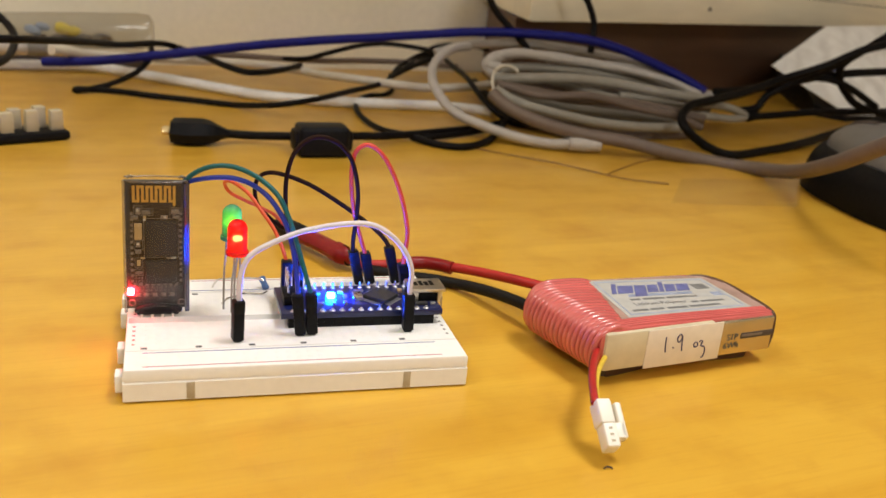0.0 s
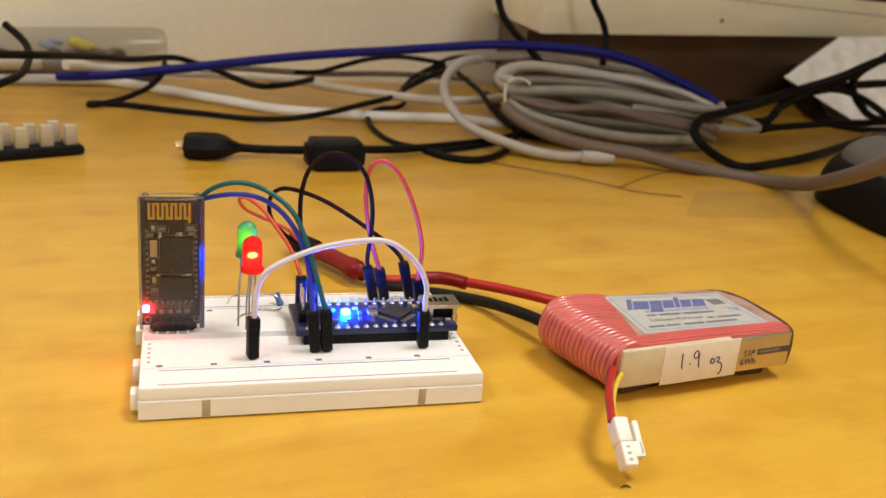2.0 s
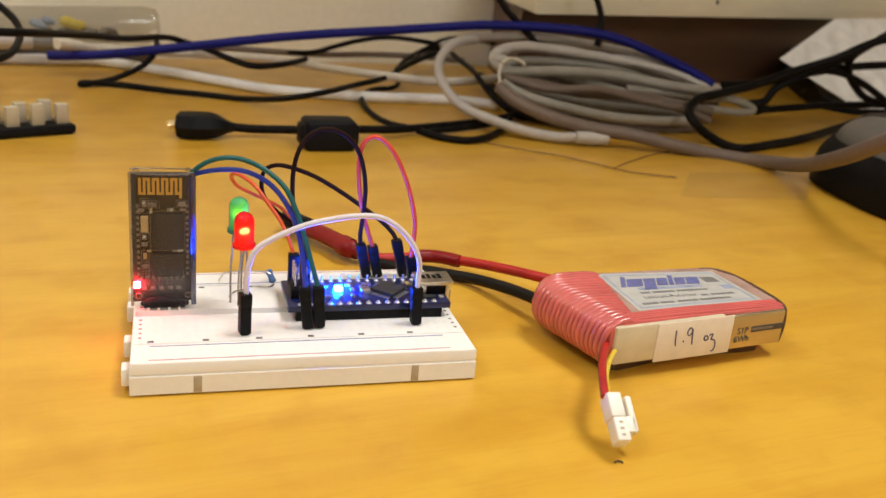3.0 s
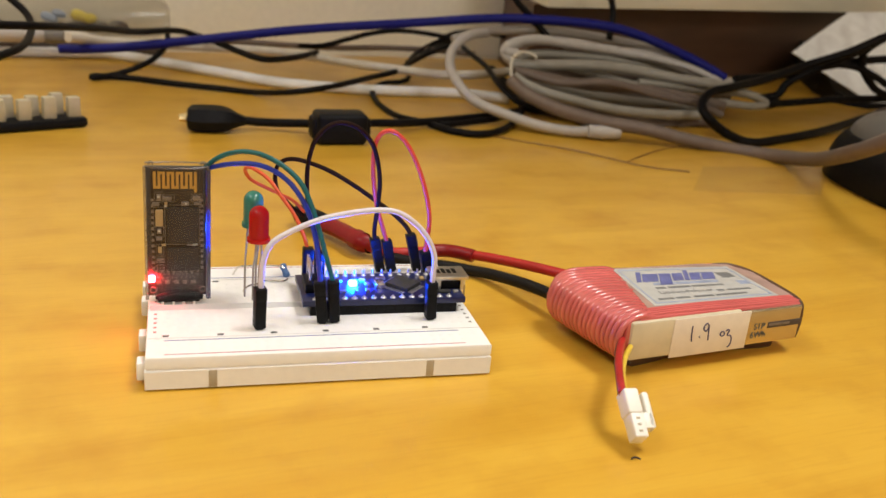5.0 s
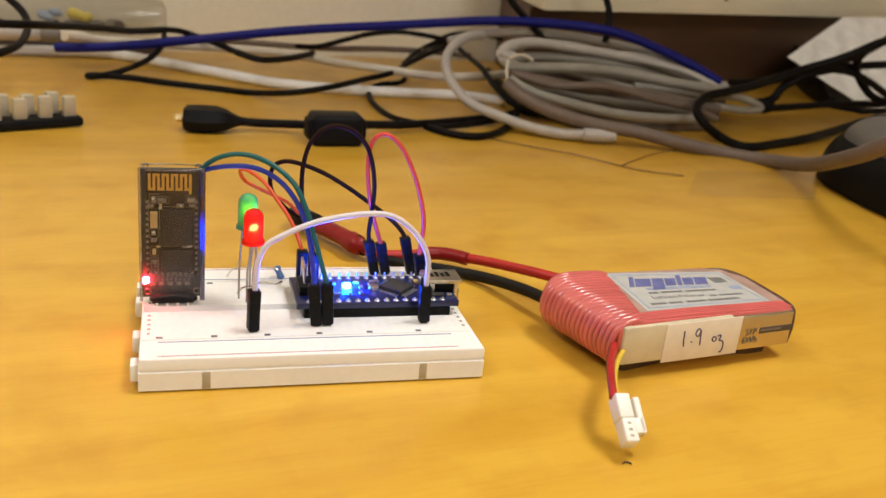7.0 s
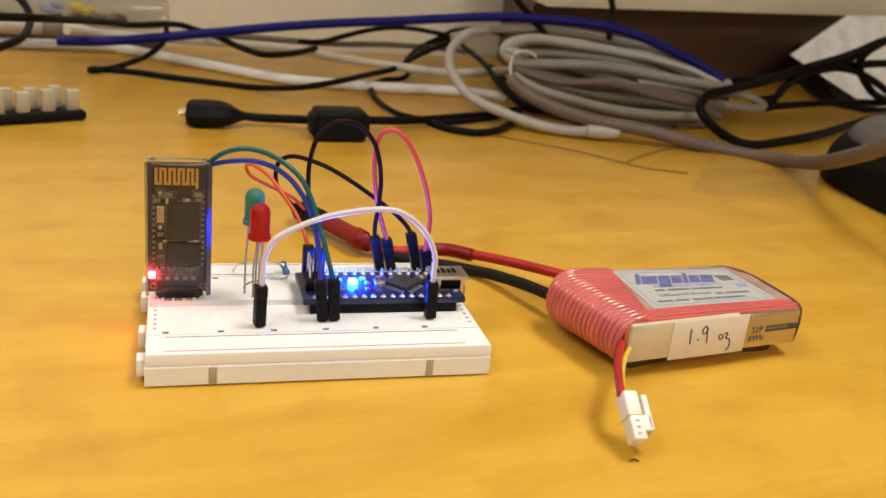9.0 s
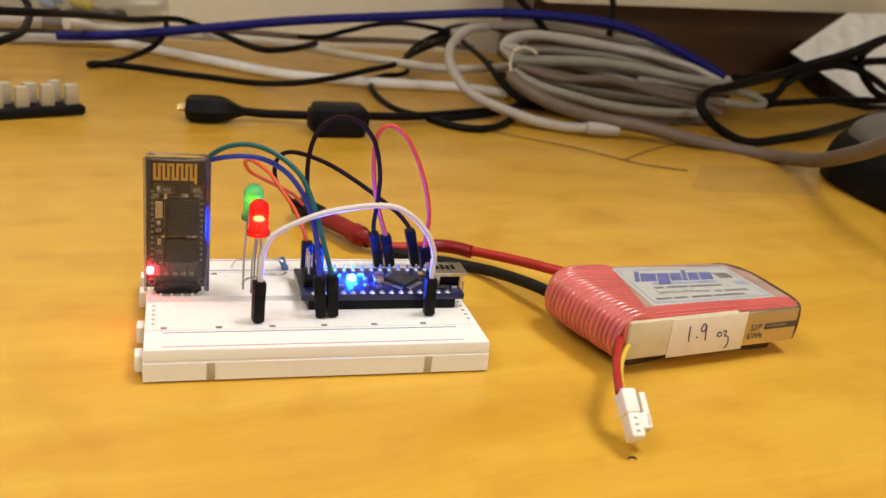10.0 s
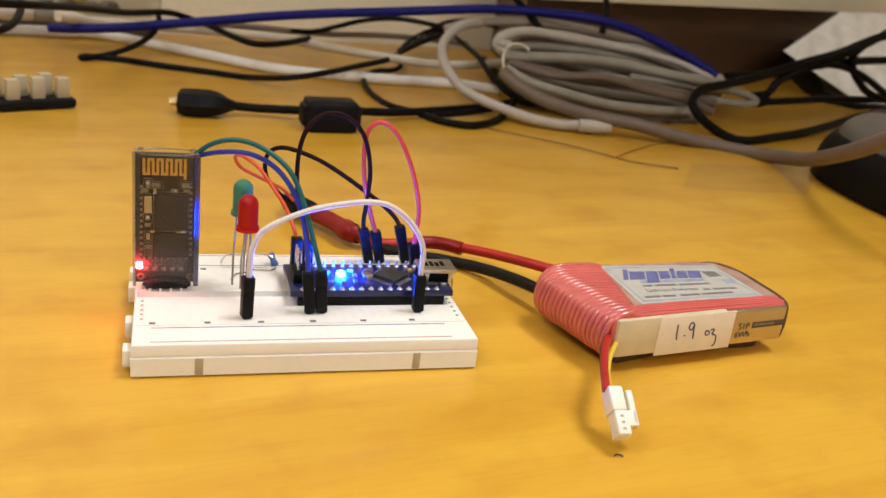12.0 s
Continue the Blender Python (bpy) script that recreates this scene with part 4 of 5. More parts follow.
    part("balance_wire", tube(local([(120.3, -1.3, 8), (118.2, -4.7, 8.5), (114.5, -10, 9.5), (109.7, -17.7, 11), (106, -24.8, 11.3), (104.2, -30.2, 10.5)]), 0.7), M_YELLOW, t, "yellow balance wire")
    part("balance_wire", tube(local([(121.6, 4.9, 8.5), (117.2, -1.4, 9), (112.7, -8.7, 10), (108.2, -17.6, 11), (105.4, -24.2, 11), (103.2, -30.1, 10.5)]), 0.8), M_SLOT, t, "black balance wire")
    part("balance_wire", tube(local([(122.2, 0.9, 3.5), (121.8, 1.2, 2), (120.8, -0.1, 1.4)]), 0.9), M_SLOT, t)
    # white connector: a block that hangs on its wires just above the desk
    p0, p1 = local([(104.5, -30.3, 10.8), (104.0, -39.8, 4.2)])
    d = (p1 - p0).normalized()
    side = Vector((0.93, 0.25, 0.25))
    side = (side - d * side.dot(d)).normalized()
    up = side.cross(d)
    turn = Matrix((side, up, d)).transposed().to_4x4()
    turn.translation = p0
    n = (p1 - p0).length
    bm = box(-1.8, 1.7, -2.3, 2.3, 0, n * 0.52, 0.45, turn=turn, seg=3)
    box(-1.5, 1.7, -2.05, 2.05, n * 0.50, n, 0.4, bm=bm, turn=turn, seg=3)
    plug = part("balance_plug", bm, M_NYLON, t, "white nylon balance plug")
    bm = box(2.9, 4.5, -1.3, 1.3, n * 0.04, n * 0.80, 0.5, turn=turn, seg=3)
    box(1.4, 4.2, -1.3, 1.3, n * 0.48, n * 0.80, 0.25, bm=bm, turn=turn)
    part("latch", bm, M_NYLON, plug, "white latch lever")
    # slots as raised plates, their inner shade given by a darker colour
    for k in range(3):
        zz = n * (0.60 + 0.13 * k)
        part("contact_slot", box(-0.4, 0.5, -2.11, -1.95, zz, zz + 0.55, turn=turn), M_NOTCH, plug)
        part("contact_slot", box(-0.4, 0.5, 1.95, 2.11, zz, zz + 0.55, turn=turn), M_NOTCH, plug)
    # power leads with shrink sleeves and the connector behind the breadboard
    red = part("power_lead", tube(local([(121.8, 43.6, 8), (119, 45.9, 8), (113.9, 51.8, 7.5), (108, 60.9, 6), (102.6, 67.4, 5), (98.4, 72, 4.2), (93.5, 75.2, 4), (88.1, 76.3, 4), (81.6, 77, 3.4), (75.1, 77.2, 3.2), (69.8, 78.8, 3.4), (66, 83.5, 3.6)]), 1.6), M_SIL_RED, t, "red silicone power lead")
    part("shrink_sleeve", tube(local([(99.3, 70.3, 4.3), (95.8, 73.4, 4.3), (91.7, 75.7, 4.2), (86.8, 75.9, 4.2)]), 2.15), M_SHRINK, red, "red heat-shrink sleeve")
    blk = part("power_lead", tube(local([(114.3, 29, 6), (112.1, 34.7, 6), (109.4, 41.3, 5.5), (105.9, 49, 4.5), (101.6, 57.7, 3), (96.2, 64, 2), (89.8, 67.8, 1.9), (83, 70.6, 1.8), (76.4, 74.3, 1.8), (71.7, 78.8, 2.2), (67.5, 81.7, 3.5)]), 1.75), M_SIL_BLACK, t, "black silicone power lead")
    part("lead_connector", tube(local([(67.2, 79.9, 4), (63.6, 86.1, 4.6), (59.4, 94.8, 4.6), (53.2, 105.1, 4.6), (49.1, 111, 4.6)]), 2.3), M_BLACK, t, "black two-pole connector")
    part("connector_body", tube(local([(55, 101.6, 4.6), (54.1, 103.3, 4.6), (49.1, 111, 4.8), (47.7, 114, 4.8)]), [3.0, 4.1, 4.1, 2.6], straight=True, flat=0.85), M_BLACK, t, "black connector body")
    part("connector_sleeve", tube(local([(65.3, 81.9, 4.8), (62.2, 88.8, 4.8), (59.3, 94.3, 4.8), (55.3, 101, 4.8)]), 3.5, flat=0.8), M_SHRINK, t, "red connector sleeve")
    part("sleeve_flap", tube(local([(65.7, 82.4, 4.8), (65.2, 82.4, 4.8), (64.2, 84.5, 4.8), (63.6, 86.1, 4.8)]), 3.9, flat=0.85), M_SHRINK, t)
    return t


battery_pack()

# ---- cables and clutter at the back of the desk ----


def cable(mat, label, line, r, name="cable", category="cable", seg=10):
    o = Vector(line[0])
    ob = part(name, tube(line, r, origin=o, seg=seg, step=2.5), mat)
    ob.matrix_world = Matrix.Translation(o * MM)
    return tagged(ob, label, category, "cables at the back of the desk")


cable(M_CAB_WHITE, "thick white cable lying along the desk", [(-126.9, 395.8, 6), (-95.1, 417.8, 3), (-64.2, 425.1, 3), (-31.1, 424.6, 3), (3.1, 402, 3), (35.9, 376.6, 3), (67.3, 354.1, 3), (99.5, 345.8, 3), (133.1, 342.5, 3), (175.4, 342.2, 3), (200.7, 330.4, 3)], 3.2)
cable(M_CAB_CREAM, "cream cable running into the coil", [(-52.2, 376.8, 20), (-38.7, 397, 16), (-20, 405.5, 14), (3.1, 417, 12), (37.6, 415, 12), (72.6, 408.5, 12), (105.3, 384.8, 12), (137.5, 366.1, 12), (163.3, 353.7, 12), (189, 354.4, 13), (211.3, 355, 16)], 2.75)
cable(M_CAB_GREY, "grey cable lying along the wall", [(-118.4, 415, 13.2), (-93.9, 415, 14.6), (-75.1, 415, 15.6), (-67.3, 415, 15.4)], 3.2)
cable(M_CAB_BLUE, "dark blue network cable arching over the coil", [(-59.1, 395, 10.3), (-44.6, 390, 11.8), (-25.4, 385, 14.3), (3.3, 385, 18.5), (35.8, 380, 24.3), (68.6, 375, 30.2), (101.7, 370, 35.2), (135.2, 365, 39.5), (163.4, 360, 43.5), (191, 350, 47.9), (218.2, 345, 49.5), (251.2, 335, 49.8), (276, 330, 46.5), (306.2, 325, 37.1), (324.7, 320, 29.8), (336.2, 315, 23.9)], 2.8)
cable(M_RUBBER, "thin black lead with a sharp kink", [(-85.7, 273.6, 20), (-73.3, 287.1, 24), (-66, 306.9, 26), (-65.8, 336.8, 30), (-70.1, 351.3, 36), (-80.2, 357.8, 44)], 2.0)
cable(M_RUBBER, "black lead kinked back on the desk", [(-76.3, 233.5, 46), (-63.9, 249.8, 44), (-50, 266.3, 42), (-32.6, 322.1, 34), (-15.2, 371.7, 26), (6.6, 412.1, 22), (20.3, 420.7, 18), (32.9, 387.3, 19), (44.7, 362.5, 18), (56.8, 350.9, 17), (75, 367.4, 16), (92.6, 396.7, 15)], 1.9)
cable(M_RUBBER, "black lead kinked back on the desk", [(1.8, 414.5, 20), (1.3, 391.5, 16), (-6.2, 375.3, 10), (-16.9, 363.8, 6), (-27.4, 360.1, 3), (-37.6, 354.6, 2), (-37.1, 359.7, 2), (-18.2, 357.3, 2), (3.4, 347.3, 2), (27.8, 338.1, 2), (49.1, 329.8, 2), (68.7, 309.6, 7), (91, 314.6, 10), (115.5, 342.6, 10), (137.1, 363.8, 11), (156.1, 391.4, 14), (176.6, 413.1, 18), (189.3, 423.5, 20)], 1.7)
cable(M_CAB_TAUPE_AND_SHADE, "taupe lead crossing behind the cream cable", [(3.1, 422.2, 14), (31.2, 432, 14), (56.4, 431.3, 14), (86.3, 433.5, 13), (114, 439.2, 12), (147.7, 449.8, 12), (180.8, 450.5, 12), (211.7, 440.8, 12)], 2.0)
cable(M_RUBBER, "black lead arching among the cables", [(85.5, 427, 14), (101.3, 432.1, 14), (117, 436, 18), (138.5, 447.7, 22), (159.6, 452.7, 24), (178, 443.8, 24), (192.7, 436.5, 22), (193, 394.9, 20), (192.3, 354.8, 18), (190.3, 324.9, 14), (195.2, 311.2, 8), (201.5, 307.6, 4)], 1.7)
cable(M_RUBBER, "thin black lead looped on the desk", [(197.8, 461.6, 20), (187.1, 460.2, 16), (174, 448.5, 12), (163, 430.5, 9), (155, 406.7, 6), (149.6, 380.9, 4), (141.6, 371.5, 3), (132.7, 370.4, 2.5), (121.8, 353.4, 2), (116.7, 325.3, 2), (117, 297.7, 2), (121.2, 279.5, 2), (129.6, 270.3, 2), (143.5, 264.6, 2), (165.5, 274.9, 2), (188.7, 290.1, 2)], 1.6)
cable(M_RUBBER, "thin black lead looped on the desk", [(134, 263.4, 2), (142.6, 250, 2), (156, 244.4, 2), (172, 255.6, 2), (187.2, 279, 2), (200.5, 304.5, 3)], 1.9)
cable(M_RUBBER, "black lead folded by the coil", [(151.3, 405.8, 6), (158.7, 411.9, 9), (177.2, 444.7, 12), (202.1, 484.4, 18), (220.2, 486.8, 22), (235.5, 478.4, 22), (250.3, 474.8, 20)], 1.5)
cable(M_RUBBER, "black lead folded by the coil", [(161.2, 435, 5), (182.7, 457, 9), (197.3, 480.9, 12), (207.8, 487.8, 14)], 1.6)
cable(M_RUBBER, "thin black lead hanging down over the hutch", [(164.6, 352, 258.2), (177.5, 352, 174.7), (189.9, 352, 104.4), (197.6, 352, 73), (204.7, 350, 60.4), (211.4, 348, 53.7), (221, 346, 45.1), (225.9, 342, 39.2)], 2.1)
cable(M_RUBBER, "thin black lead hanging down over the hutch", [(217, 352, 266.5), (233.5, 351, 181.2), (248.2, 350, 109.5), (257.4, 350, 80.7), (265.6, 350, 67.8), (269.1, 348, 58), (267.8, 344, 48.1), (265.6, 340, 40.9)], 2.0)

cable(M_RUBBER, "black lead lying under the grey coil", [(212.5, 403.5, 8), (210.5, 367.5, 6), (205.9, 327.6, 5), (204.2, 304.6, 4), (213.8, 296.5, 4), (223.9, 283.2, 4), (231.7, 266.2, 4)], 2.9)
cable(M_RUBBER, "black lead lying under the grey coil", [(206.0, 362.3, 9), (205.4, 329.6, 8), (211.8, 313.7, 7), (226.4, 300.4, 6), (240.4, 283.3, 6)], 2.6)

# coiled grey network cable with its tie, one thing in strands


def coil():
    o = Vector((205, 325, 0))
    t = thing("cable_coil", *o, 0, "bundled coil of grey network cable tied with string", "cable")
    # upper runs paler, inner runs taupe: the coil's light and shade as colour
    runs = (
        (M_CAB_PALE_AND_LIT, [(170.3, 360, 32.7), (188, 360, 37.8), (204.4, 355, 41.5), (224.7, 350, 42.7), (253.2, 345, 41.6), (282.2, 340, 39), (309.7, 330, 33.3), (331.9, 322, 24.1), (343.6, 316, 20.8)], 2.50),
        (M_CAB_PALE_AND_LIT, [(202.4, 318, 25.9), (193.3, 318, 28.7), (190.9, 320, 33.5), (197, 322, 38.1), (212, 325, 39.7), (233.8, 325, 38.9), (264.1, 325, 35.7), (294, 322, 31.5), (320.5, 318, 25.4), (339.4, 314, 19.6)], 2.70),
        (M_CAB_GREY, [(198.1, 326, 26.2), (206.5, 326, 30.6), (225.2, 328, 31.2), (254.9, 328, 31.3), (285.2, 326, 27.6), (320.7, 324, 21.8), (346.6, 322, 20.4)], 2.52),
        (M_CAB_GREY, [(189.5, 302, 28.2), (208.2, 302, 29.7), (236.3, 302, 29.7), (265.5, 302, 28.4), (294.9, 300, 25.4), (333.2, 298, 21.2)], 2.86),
        (M_CAB_TAUPE_AND_SHADE, [(194.9, 316, 23.9), (214.4, 316, 23.5), (242.6, 314, 23.1), (272.6, 314, 21.7), (302.8, 312, 18.9), (338.3, 310, 13.6)], 2.86),
        (M_CAB_TAUPE_AND_SHADE, [(188.7, 294, 25.8), (208.7, 292, 23.3), (236, 290, 20.9), (263.8, 288, 19.9), (293.8, 288, 16.7), (321.2, 288, 12.6)], 2.69),
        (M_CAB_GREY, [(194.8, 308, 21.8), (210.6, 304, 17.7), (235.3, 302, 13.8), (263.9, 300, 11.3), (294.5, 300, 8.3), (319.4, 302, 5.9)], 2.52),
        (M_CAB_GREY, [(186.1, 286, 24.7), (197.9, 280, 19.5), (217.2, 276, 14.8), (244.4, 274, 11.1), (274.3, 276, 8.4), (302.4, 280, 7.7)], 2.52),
        (M_CAB_TAUPE_AND_SHADE, [(190.8, 302, 21.2), (196.8, 294, 16), (211.6, 286, 10.5), (234.9, 282, 6.4), (264, 282, 2.7), (291.2, 284, 0.3), (317.2, 288, -0.6)], 2.44),
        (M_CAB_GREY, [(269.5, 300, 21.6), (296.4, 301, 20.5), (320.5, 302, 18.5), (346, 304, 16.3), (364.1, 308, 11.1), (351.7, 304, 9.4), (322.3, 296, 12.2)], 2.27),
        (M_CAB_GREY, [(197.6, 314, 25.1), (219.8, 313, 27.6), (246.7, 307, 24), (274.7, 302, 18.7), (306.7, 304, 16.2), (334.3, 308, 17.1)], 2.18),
        (M_CAB_TAUPE_AND_SHADE, [(188.1, 288, 27.6), (212.1, 283, 22.7), (242.4, 282, 24.1), (270.7, 280, 19.2), (297.3, 280, 14.2), (315.4, 280, 8.8)], 2.18),
        (M_CAB_TAUPE_AND_SHADE, [(198.1, 314, 21.1), (226.1, 314, 11.6), (259.9, 314, 8.1), (295.2, 314, 3.7), (322.6, 314, 4.7)], 3.02),
        (M_CAB_PALE_AND_LIT, [(233, 331, 36.5), (257.6, 328, 37.6), (285.9, 322, 33.2), (310.7, 316, 29.2), (328.1, 310, 23.5)], 2.02),
        (M_CAB_PALE_AND_LIT, [(195.3, 360, 39.1), (223.8, 355, 41.8), (260.4, 350, 40.1), (290.2, 345, 36.5), (316, 338, 30.3), (333.3, 330, 23.8), (345.1, 322, 19.6)], 2.3),
        (M_CAB_PALE_AND_LIT, [(198.3, 316, 32.4), (191.2, 318, 32.9), (196.2, 322, 37.2), (214.9, 330, 38.7), (242.9, 335, 37.3), (266.1, 335, 35), (292.2, 332, 33.2), (317.9, 326, 28.1), (338.2, 320, 21.1)], 2.6),
        (M_CAB_TAUPE_AND_SHADE, [(222.1, 364.6, 3), (232.3, 326.2, 3), (255.4, 302.3, 3), (281.9, 288.5, 3), (309.2, 283.5, 3)], 2.9),
        (M_CAB_TAUPE_AND_SHADE, [(232.9, 388.9, 3), (246.4, 351.7, 3), (271.8, 329.4, 3), (297.8, 311.4, 3), (324.5, 303, 3)], 2.9),
        (M_CAB_TAUPE_AND_SHADE, [(243, 405.7, 4), (259.6, 374.4, 4), (285.6, 350.6, 4), (312.3, 331.4, 4), (340.3, 316.4, 4)], 2.9),
        (M_CAB_TAUPE_AND_SHADE, [(249.1, 423.7, 8), (265.5, 390.1, 8), (293.7, 369, 8), (320.9, 348.7, 8), (344.8, 325.3, 8)], 2.9),
        (M_CAB_PALE_AND_LIT, [(186.7, 345, 39.9), (173.1, 335, 38.7), (162.1, 325, 33.5), (156.1, 312, 26.7), (155.7, 296, 19.3), (162.1, 280, 12.6), (175.6, 268, 7.4), (191.7, 258, 4.4), (208.1, 250, 3.8), (219.3, 246, 4.5)], 2.52),
        (M_CAB_TAUPE_AND_SHADE, [(182.5, 280, 23.3), (188.7, 268, 18), (202.6, 256, 13.2), (222.5, 248, 10.2), (245.6, 240, 7.4), (268.7, 232, 4.5), (293, 226, 1.7), (306.4, 205, 3), (303.8, 172, 11.7), (288.8, 130, 26.9), (282.3, 100, 40.5), (280.6, 70, 57.2)], 3.30),
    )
    for k, (mat, line, r) in enumerate(runs):
        wob = [(x, y + 0.8 * math.sin(3 * k + 1.9 * i), z + 0.5 * math.sin(5 * k + 2.3 * i) * (0 < i)) for i, (x, y, z) in enumerate(line)]
        part("strand", tube(wob, r * 1.1, origin=o, seg=12, step=3), mat, t)
    part("cable_end", tube([(216, 246, 4.7), (223.7, 245, 4.6), (233.4, 244, 4.8)], [3.4, 3.9, 3.3], origin=o, straight=True), M_CAB_PALE_AND_LIT, t, "pale cable end")
    part("boot", tube([(363, 312, 9.4), (369.2, 312, 9.6), (377.9, 314, 10.2)], [3.2, 3.6, 2.6], origin=o, straight=True), M_RUBBER, t, "black plug boot")
    bm = tube([(194.7, 300, 35.8), (187.9, 296, 33), (185.1, 290, 28), (182.9, 278, 22.5)], 0.9, origin=o)
    tube([(187.8, 296, 33.9), (192.9, 298, 36.3), (199, 298, 35.7), (202, 296, 33.7)], 1.0, bm, origin=o)
    part("tie", bm, M_CAB_CREAM, t, "knotted cream string tie")


coil()

cable(M_RUBBER, "black lead looping on the desk by the coil", [(455.3, 300, 62.3), (436.3, 302, 56.7), (413.3, 305, 45.2), (384.9, 308, 34.8), (350.2, 296, 27.2), (318.8, 282, 24), (303.1, 275, 22.2), (293, 266, 17.2), (292, 256, 11.8), (306.1, 256.3, 3), (312.1, 239.6, 2), (341.7, 251, 2), (375.6, 266.3, 3), (420.4, 293.2, 4), (458, 313.4, 6), (538.3, 351.7, 8)], 2.6)
cable(M_RUBBER, "black lead running over the white card", [(479.4, 320, 42.2), (440, 320, 38.8), (410.8, 320, 33.8), (385.2, 318, 28.6), (359.8, 316, 25), (342.4, 314, 24)], 2.6)
cable(M_RUBBER, "black lead from the plug of the grey cable", [(377.3, 314, 9.5), (402.7, 318, 11), (435.9, 322, 12.8), (497.6, 330, 13.3)], 2.3)
cable(M_RUBBER, "black lead tangled beside the card", [(364.9, 316, 12.2), (378.3, 318, 14.5), (384.6, 318, 22.8), (399.9, 316, 31.8), (419.6, 312, 42.2), (435, 310, 50.4), (460.5, 308, 67.8)], 2.6)
cable(M_RUBBER, "black lead tangled beside the card", [(438.3, 308, 55.2), (431.1, 312, 44.2), (436.3, 316, 34.6), (447.1, 318, 24.7), (458, 318, 18.3), (487.6, 318, 11.7)], 2.5)
cable(M_RUBBER, "black lead tangled beside the card", [(417.4, 318, 35.9), (431.4, 316, 34.7), (446.9, 314, 29.2), (466.3, 312, 19.1)], 2.3)

# usb lead with plug and ferrite


def inline_plug():
    t = thing("audio_plug", -90, 415, 0, 0, "grey cable joint with black ring and cream sleeve", "plug")
    o = (-90, 415, 0)
    part("grey_sleeve", tube([(-111.9, 413, 13.8), (-108.9, 413, 14), (-70.5, 413, 15.5), (-68.6, 413, 15.6)], [3, 4.8, 4.8, 3.6], origin=o, straight=True, seg=14), M_CAB_PALE_AND_LIT, t)
    part("ring", tube([(-69.2, 413, 15.6), (-68.6, 413, 15.6), (-58.5, 413, 15.5), (-57.8, 413, 15.5)], [3.5, 5.2, 5.2, 3.5], origin=o, straight=True, seg=14), M_GREYPART, t)
    part("cream_sleeve", tube([(-58.5, 413, 15.5), (-56.6, 413, 15.3), (-46.4, 413, 14.5), (-38.3, 413, 13.5)], [3.6, 4.2, 3.2, 2.3], origin=o, straight=True, seg=14), M_CAB_CREAM, t)


inline_plug()


def usb_lead():
    o = Vector((10, 253, 0))
    t = thing("usb_lead", *o, 0, "black usb lead with moulded plug and ferrite lump", "cable")
    part("lead", tube([(36.3, 248.2, 5), (48.4, 249.3, 4), (66.9, 245.2, 5), (82.6, 240.7, 6), (99.6, 249.3, 5), (120, 255.9, 4), (148.4, 271.1, 3), (178.7, 285.8, 3), (197.1, 299.6, 3)], 2.1, origin=o), M_RUBBER, t)
    part("plug", tube([(12.1, 246.5, 6), (13.4, 246.6, 6), (16.7, 244.8, 6), (21.8, 244.4, 6), (27, 245, 6), (30.8, 244.4, 6), (34.8, 245.9, 5.5), (38.1, 247.3, 5)], [4.6, 6.4, 7.0, 7.1, 6.8, 5.8, 3.6, 2.4], origin=o, straight=True, flat=0.95, seg=7), M_BLACK, t, "moulded black plug")
    part("contact_shell", tube([(8, 245.9, 6), (9.6, 246.1, 6), (12.6, 246.5, 6)], [2.6, 3.3, 3.4], origin=o, straight=True, flat=0.6), M_BRASS, t, "gold metal plug tip")
    f0, f1 = [Vector(p) - o for p in [(66.9, 229.1, 7.3), (95.2, 231.3, 7.3)]]
    along = (f1 - f0).normalized()
    turn = Matrix.Translation(f0) @ along.to_track_quat("X", "Z").to_matrix().to_4x4()
    ln = (f1 - f0).length
    bm = box(2, ln - 2, -7.4, 7.4, -7.2, 7.4, 2.2, turn=turn, seg=3)
    box(0, ln, -5.2, 5.2, -5.0, 5.2, 1.5, bm=bm, turn=turn)
    part("ferrite", bm, M_BLACK, t, "black ferrite lump")


usb_lead()


# two thin brown lines, slightly raised, across the desktop
cable(M_THIN_LINE, "thin brown line along the desk", [(161.2, 250.4, 0.6), (177.8, 236, 0.6), (197.1, 222.4, 0.6), (211.6, 206.8, 0.6), (223.5, 193.7, 0.6), (243.3, 185.2, 0.6)], 0.34, "thin_wire", "wire", 6)
cable(M_THIN_LINE, "thin brown line along the desk", [(218.3, 201.6, 0.5), (234.2, 215, 0.5), (254.9, 229.7, 0.5), (281.7, 241.3, 0.5)], 0.3, "thin_wire", "wire", 6)

# thin four-sided clear sheet with a faint haze, flat on the desktop
strip = [(257.3, 196.6, 0), (228.9, 156.3, 0), (292.5, 151.4, 0), (331.5, 197.8, 0)]
film = part("clear_tape", prism([(x, y) for x, y, z in strip], 0.03, 0.12), M_CLEAR_PATCH)
tagged(film, "thin clear patch lying flat on the desk", "tape")

crumb = part("debris", tube([(-1.0, 0, 0.2), (-0.3, 0.3, 0.35), (0.6, 0.2, 0.3), (1.0, -0.4, 0.2)], 0.2, seg=6), M_SLOT)
crumb.matrix_world = pose(*[c * MM for c in (103.4, -40.8, 0)])
tagged(crumb, "tiny dark shred lying on the desk", "debris")


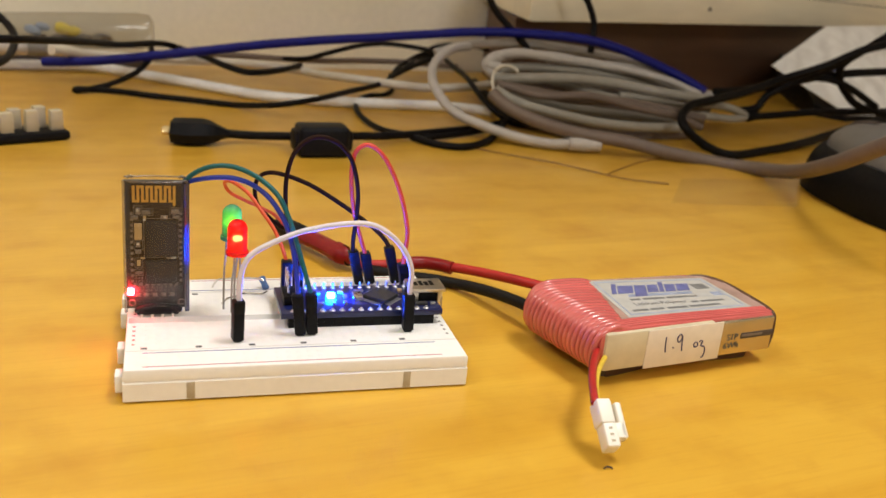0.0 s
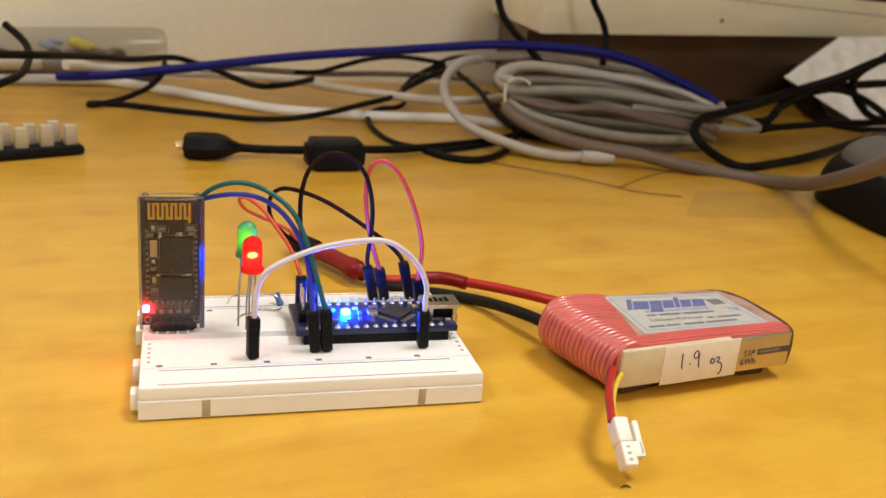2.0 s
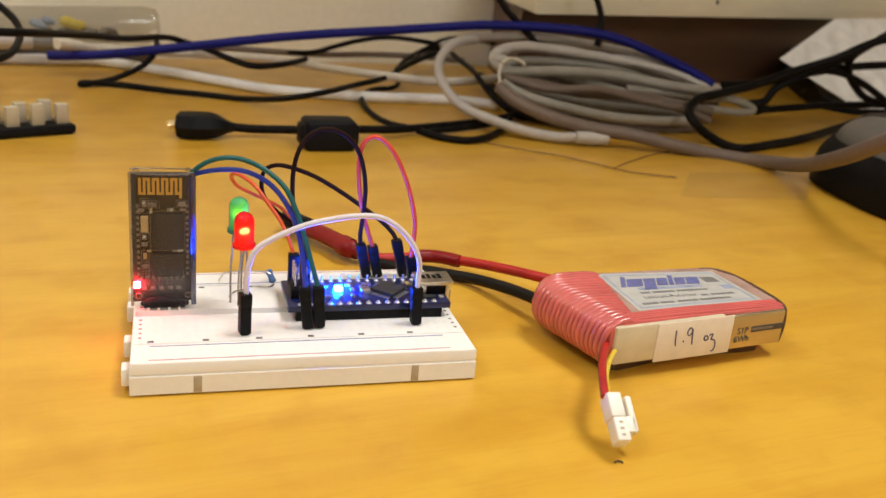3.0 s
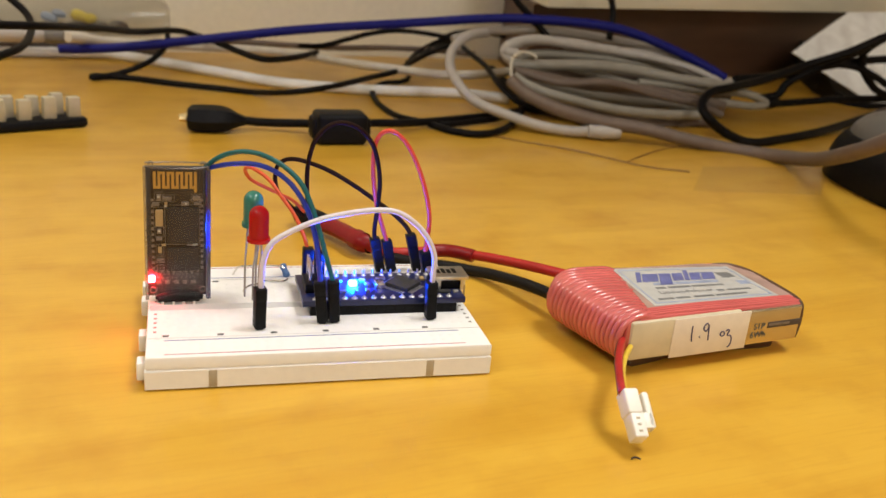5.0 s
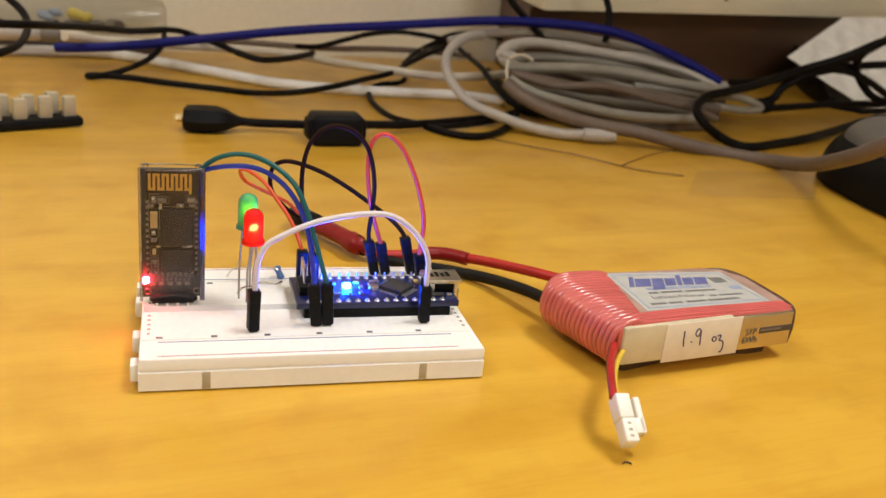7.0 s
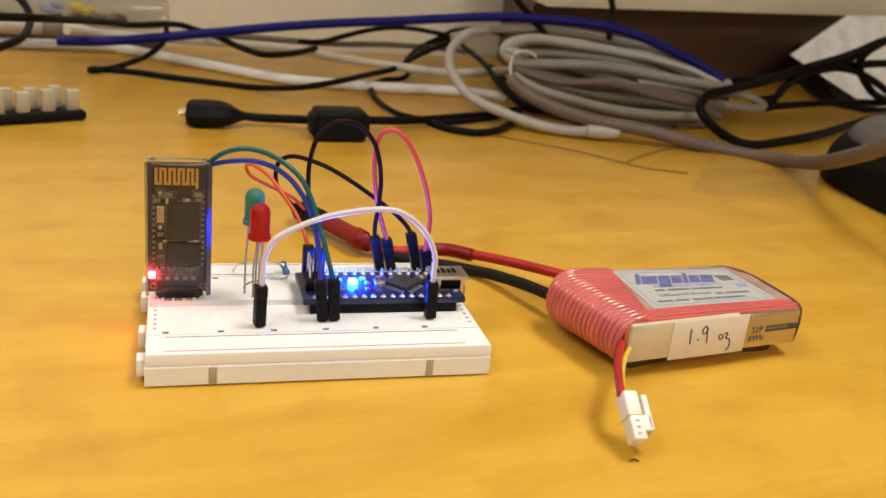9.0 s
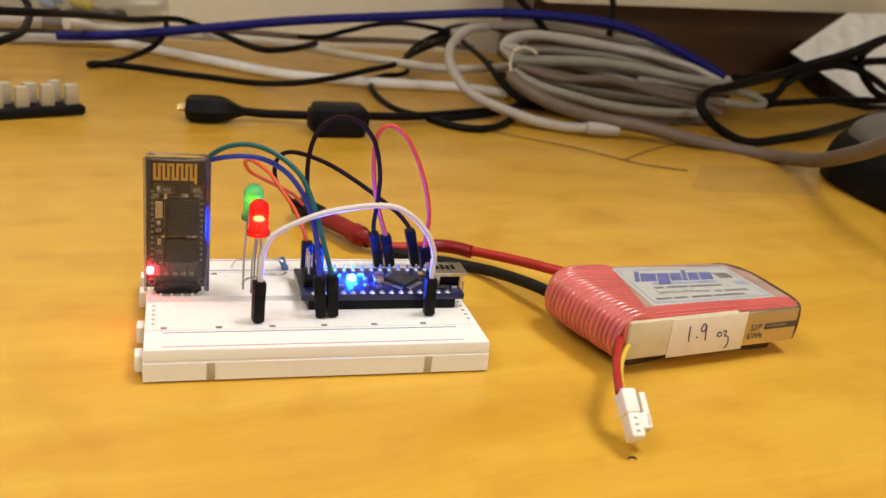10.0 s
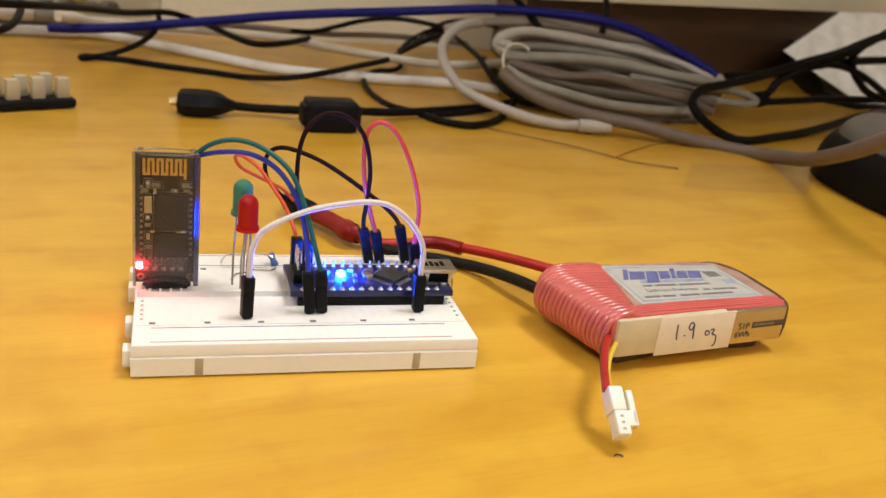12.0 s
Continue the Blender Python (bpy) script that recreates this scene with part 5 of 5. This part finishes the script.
def terminal_strip():
    p = [(-66.2, 230.8, 0), (-31.5, 247, 0)]
    a, b = Vector(p[0]), Vector(p[1])
    ang = math.degrees(math.atan2(b.y - a.y, b.x - a.x))
    t = thing("pin_block", a.x, a.y, 0, ang, "black strip with rows of ivory plastic pegs", "connector block")
    n = (b - a).length
    part("base", box(-30, n, 0, 17, 0.3, 4.6, 1.6), M_BLACK, t, "black base strip")
    for i in range(7):
        for j in range(2):
            x = n - 5.0 - i * 10.8 - 5.2 * j
            hgt = 9.2 + (0.6 if (i + j) % 2 else 0)
            bm = box(x - 2.9, x + 2.9, 3.0 + 7 * j, 7.6 + 7 * j, 4.4, 4.4 + hgt, 0.6)
            for v in bm.verts:
                if v.co.z > 8:
                    v.co.x += (x - v.co.x) * 0.08
            part("peg", bm, M_PEG, t, "ivory plastic peg")


terminal_strip()


def parts_tube():
    p = [(-110.1, 440, 19.5), (3.1, 440, 25.7)]
    a, b = Vector(p[0]), Vector(p[1])
    t = thing("parts_tube", a.x, a.y, a.z, 0, "clear plastic tube holding small coloured parts", "tube")
    o = a
    d = (b - a).normalized()
    n = (b - a).length
    run = [a + d * k for k in (0, n * 0.3, n * 0.6, n * 0.93, n * 0.985, n)]
    part("tube_wall", tube(run, [11.5, 11.5, 11.5, 11.5, 10, 6], origin=o, straight=True, seg=20), M_TUBE, t)
    # small mixed parts lying along the lower half of the tube
    rnd = random.Random(4)
    sorts = ((M_GREYPART, 0.02, 7.0, 2.6), (M_SLOT, 0.12, 8.0, 2.2), (M_BLUEPART, 0.36, 5.0, 3.0), (M_BLUEPART, 0.41, 4.0, 2.6), (M_SLOT, 0.38, 6.0, 2.0), (M_YELLOWPART, 0.52, 5.0, 3.8),
             (M_YELLOWPART, 0.57, 4.0, 3.4), (M_GREYPART, 0.50, 6.0, 2.2), (M_SLOT, 0.56, 5.0, 2.0), (M_GREYPART, 0.62, 6.0, 2.4), (M_GREYPART, 0.70, 5.0, 3.6), (M_SLOT, 0.74, 4.0, 3.4), (M_PEG, 0.66, 5.0, 2.0))
    for m, at, l, r in sorts:
        c = a + d * (n * at) + Vector((0, rnd.uniform(-3, 1), rnd.uniform(-6.5, -3.0) + (6.0 if m is M_YELLOWPART or m is M_BLUEPART else 0)))
        w = Vector((rnd.uniform(0.6, 1), rnd.uniform(-0.4, 0.4), rnd.uniform(-0.35, 0.35))).normalized()
        part("small_part", tube([c - w * l, c - w * l * 0.5, c + w * l * 0.4, c + w * l], [r * 0.6, r, r * 0.9, r * 0.5], origin=o, straight=True, seg=8), m, t)
    q = part("tube_rest", box(-20, n * 0.95, -9, 9, -a.z, -9.6, 2), M_SLOT, t, "dark base strip under the tube")


parts_tube()


def mouse():
    t = thing("computer_mouse", 350, 198, 0, -95, "black computer mouse with satin grey top", "mouse")

    def dome(z0, z1, sx, sy, power, top):
        bm = bmesh.new()
        rings = []
        for k in range(9):
            f = k / 8
            z = z0 + (z1 - z0) * f
            s = (1 - (f * top) ** power) ** (1 / power)
            ring = []
            for i in range(36):
                a = 2 * math.pi * i / 36
                c, sn = math.cos(a), math.sin(a)
                ring.append(bm.verts.new((50 + sx * s * math.copysign(abs(c) ** 0.7, c), sy * s * math.copysign(abs(sn) ** 0.8, sn), z)))
            rings.append(ring)
        for a, b in zip(rings, rings[1:]):
            for i in range(36):
                bm.faces.new((a[i], a[(i + 1) % 36], b[(i + 1) % 36], b[i]))
        bm.faces.new(rings[0][::-1])
        bm.faces.new(rings[-1])
        return bm

    part("base", dome(0.3, 23, 55, 33.5, 2.6, 0.66), M_BLACK, t, "black lower shell")
    part("top_shell", dome(20, 38, 46, 27, 2.3, 0.95), M_MOUSE, t, "satin grey upper shell")
    part("button_gap", tube([(6, -8, 21), (9.5, -8, 29), (16.5, -8.5, 33.4), (24, -8.5, 36), (34, -8.5, 37.6)], 1.3), M_SLOT, t)


mouse()


def white_card():
    q = [Vector(p) for p in [(439, 395, 31.5), (498.9, 420, 60.6), (602.1, 455, 62.4), (561.7, 375, 1.5), (480.3, 352, 5.4)]]
    o = q[0]
    t = thing("paper_sheet", o.x, o.y, o.z, 0, "white printed card leaning against the hutch panel", "paper")
    bm = bmesh.new()
    n = (q[1] - q[0]).cross(q[2] - q[0]).normalized()
    lo = [bm.verts.new(p - o) for p in q]
    hi = [bm.verts.new(p - o + n * 0.8) for p in q]
    bm.faces.new(lo)
    bm.faces.new(hi)
    for k in range(5):
        bm.faces.new((lo[k], lo[(k + 1) % 5], hi[(k + 1) % 5], hi[k]))
    part("sheet", bm, M_PAPER, t)
    e1 = (q[1] - q[0]).normalized()
    e2 = n.cross(e1)
    for k in range(9):
        c = (q[0] + q[1]) / 2 - o - e2 * (8 + 5.5 * k) * (1 if e2.z > 0 else -1) + e1 * (4 * math.sin(k * 2.1))
        half = e1 * (10 + 6 * math.sin(k * 1.3 + 1)), e2 * 0.7
        bm = bmesh.new()
        for off in (n * 0.95, n * -0.12):
            bm.faces.new([bm.verts.new(c + a * half[0] + b * half[1] + off) for a, b in ((-1, -1), (1, -1), (1, 1), (-1, 1))])
        part("printed_line", bm, M_PRINT, t)


white_card()

# ---- what moves ----


def motions():
    for chip, height in CHIPS:
        rows, on = [(0.0, 0)], True
        for s in SWITCH:
            a, b = (0, 180) if on else (180, 360)
            rows += [(s - 0.05, a), (s - 0.0167, a + 60), (s + 0.0167, a + 120), (s + 0.05, b)]
            on = not on
        rows.append((12.0, rows[-1][1]))
        walk(chip, [(t, pose(0, 0, height, 0, 0, angle)) for t, angle in rows])


motions()
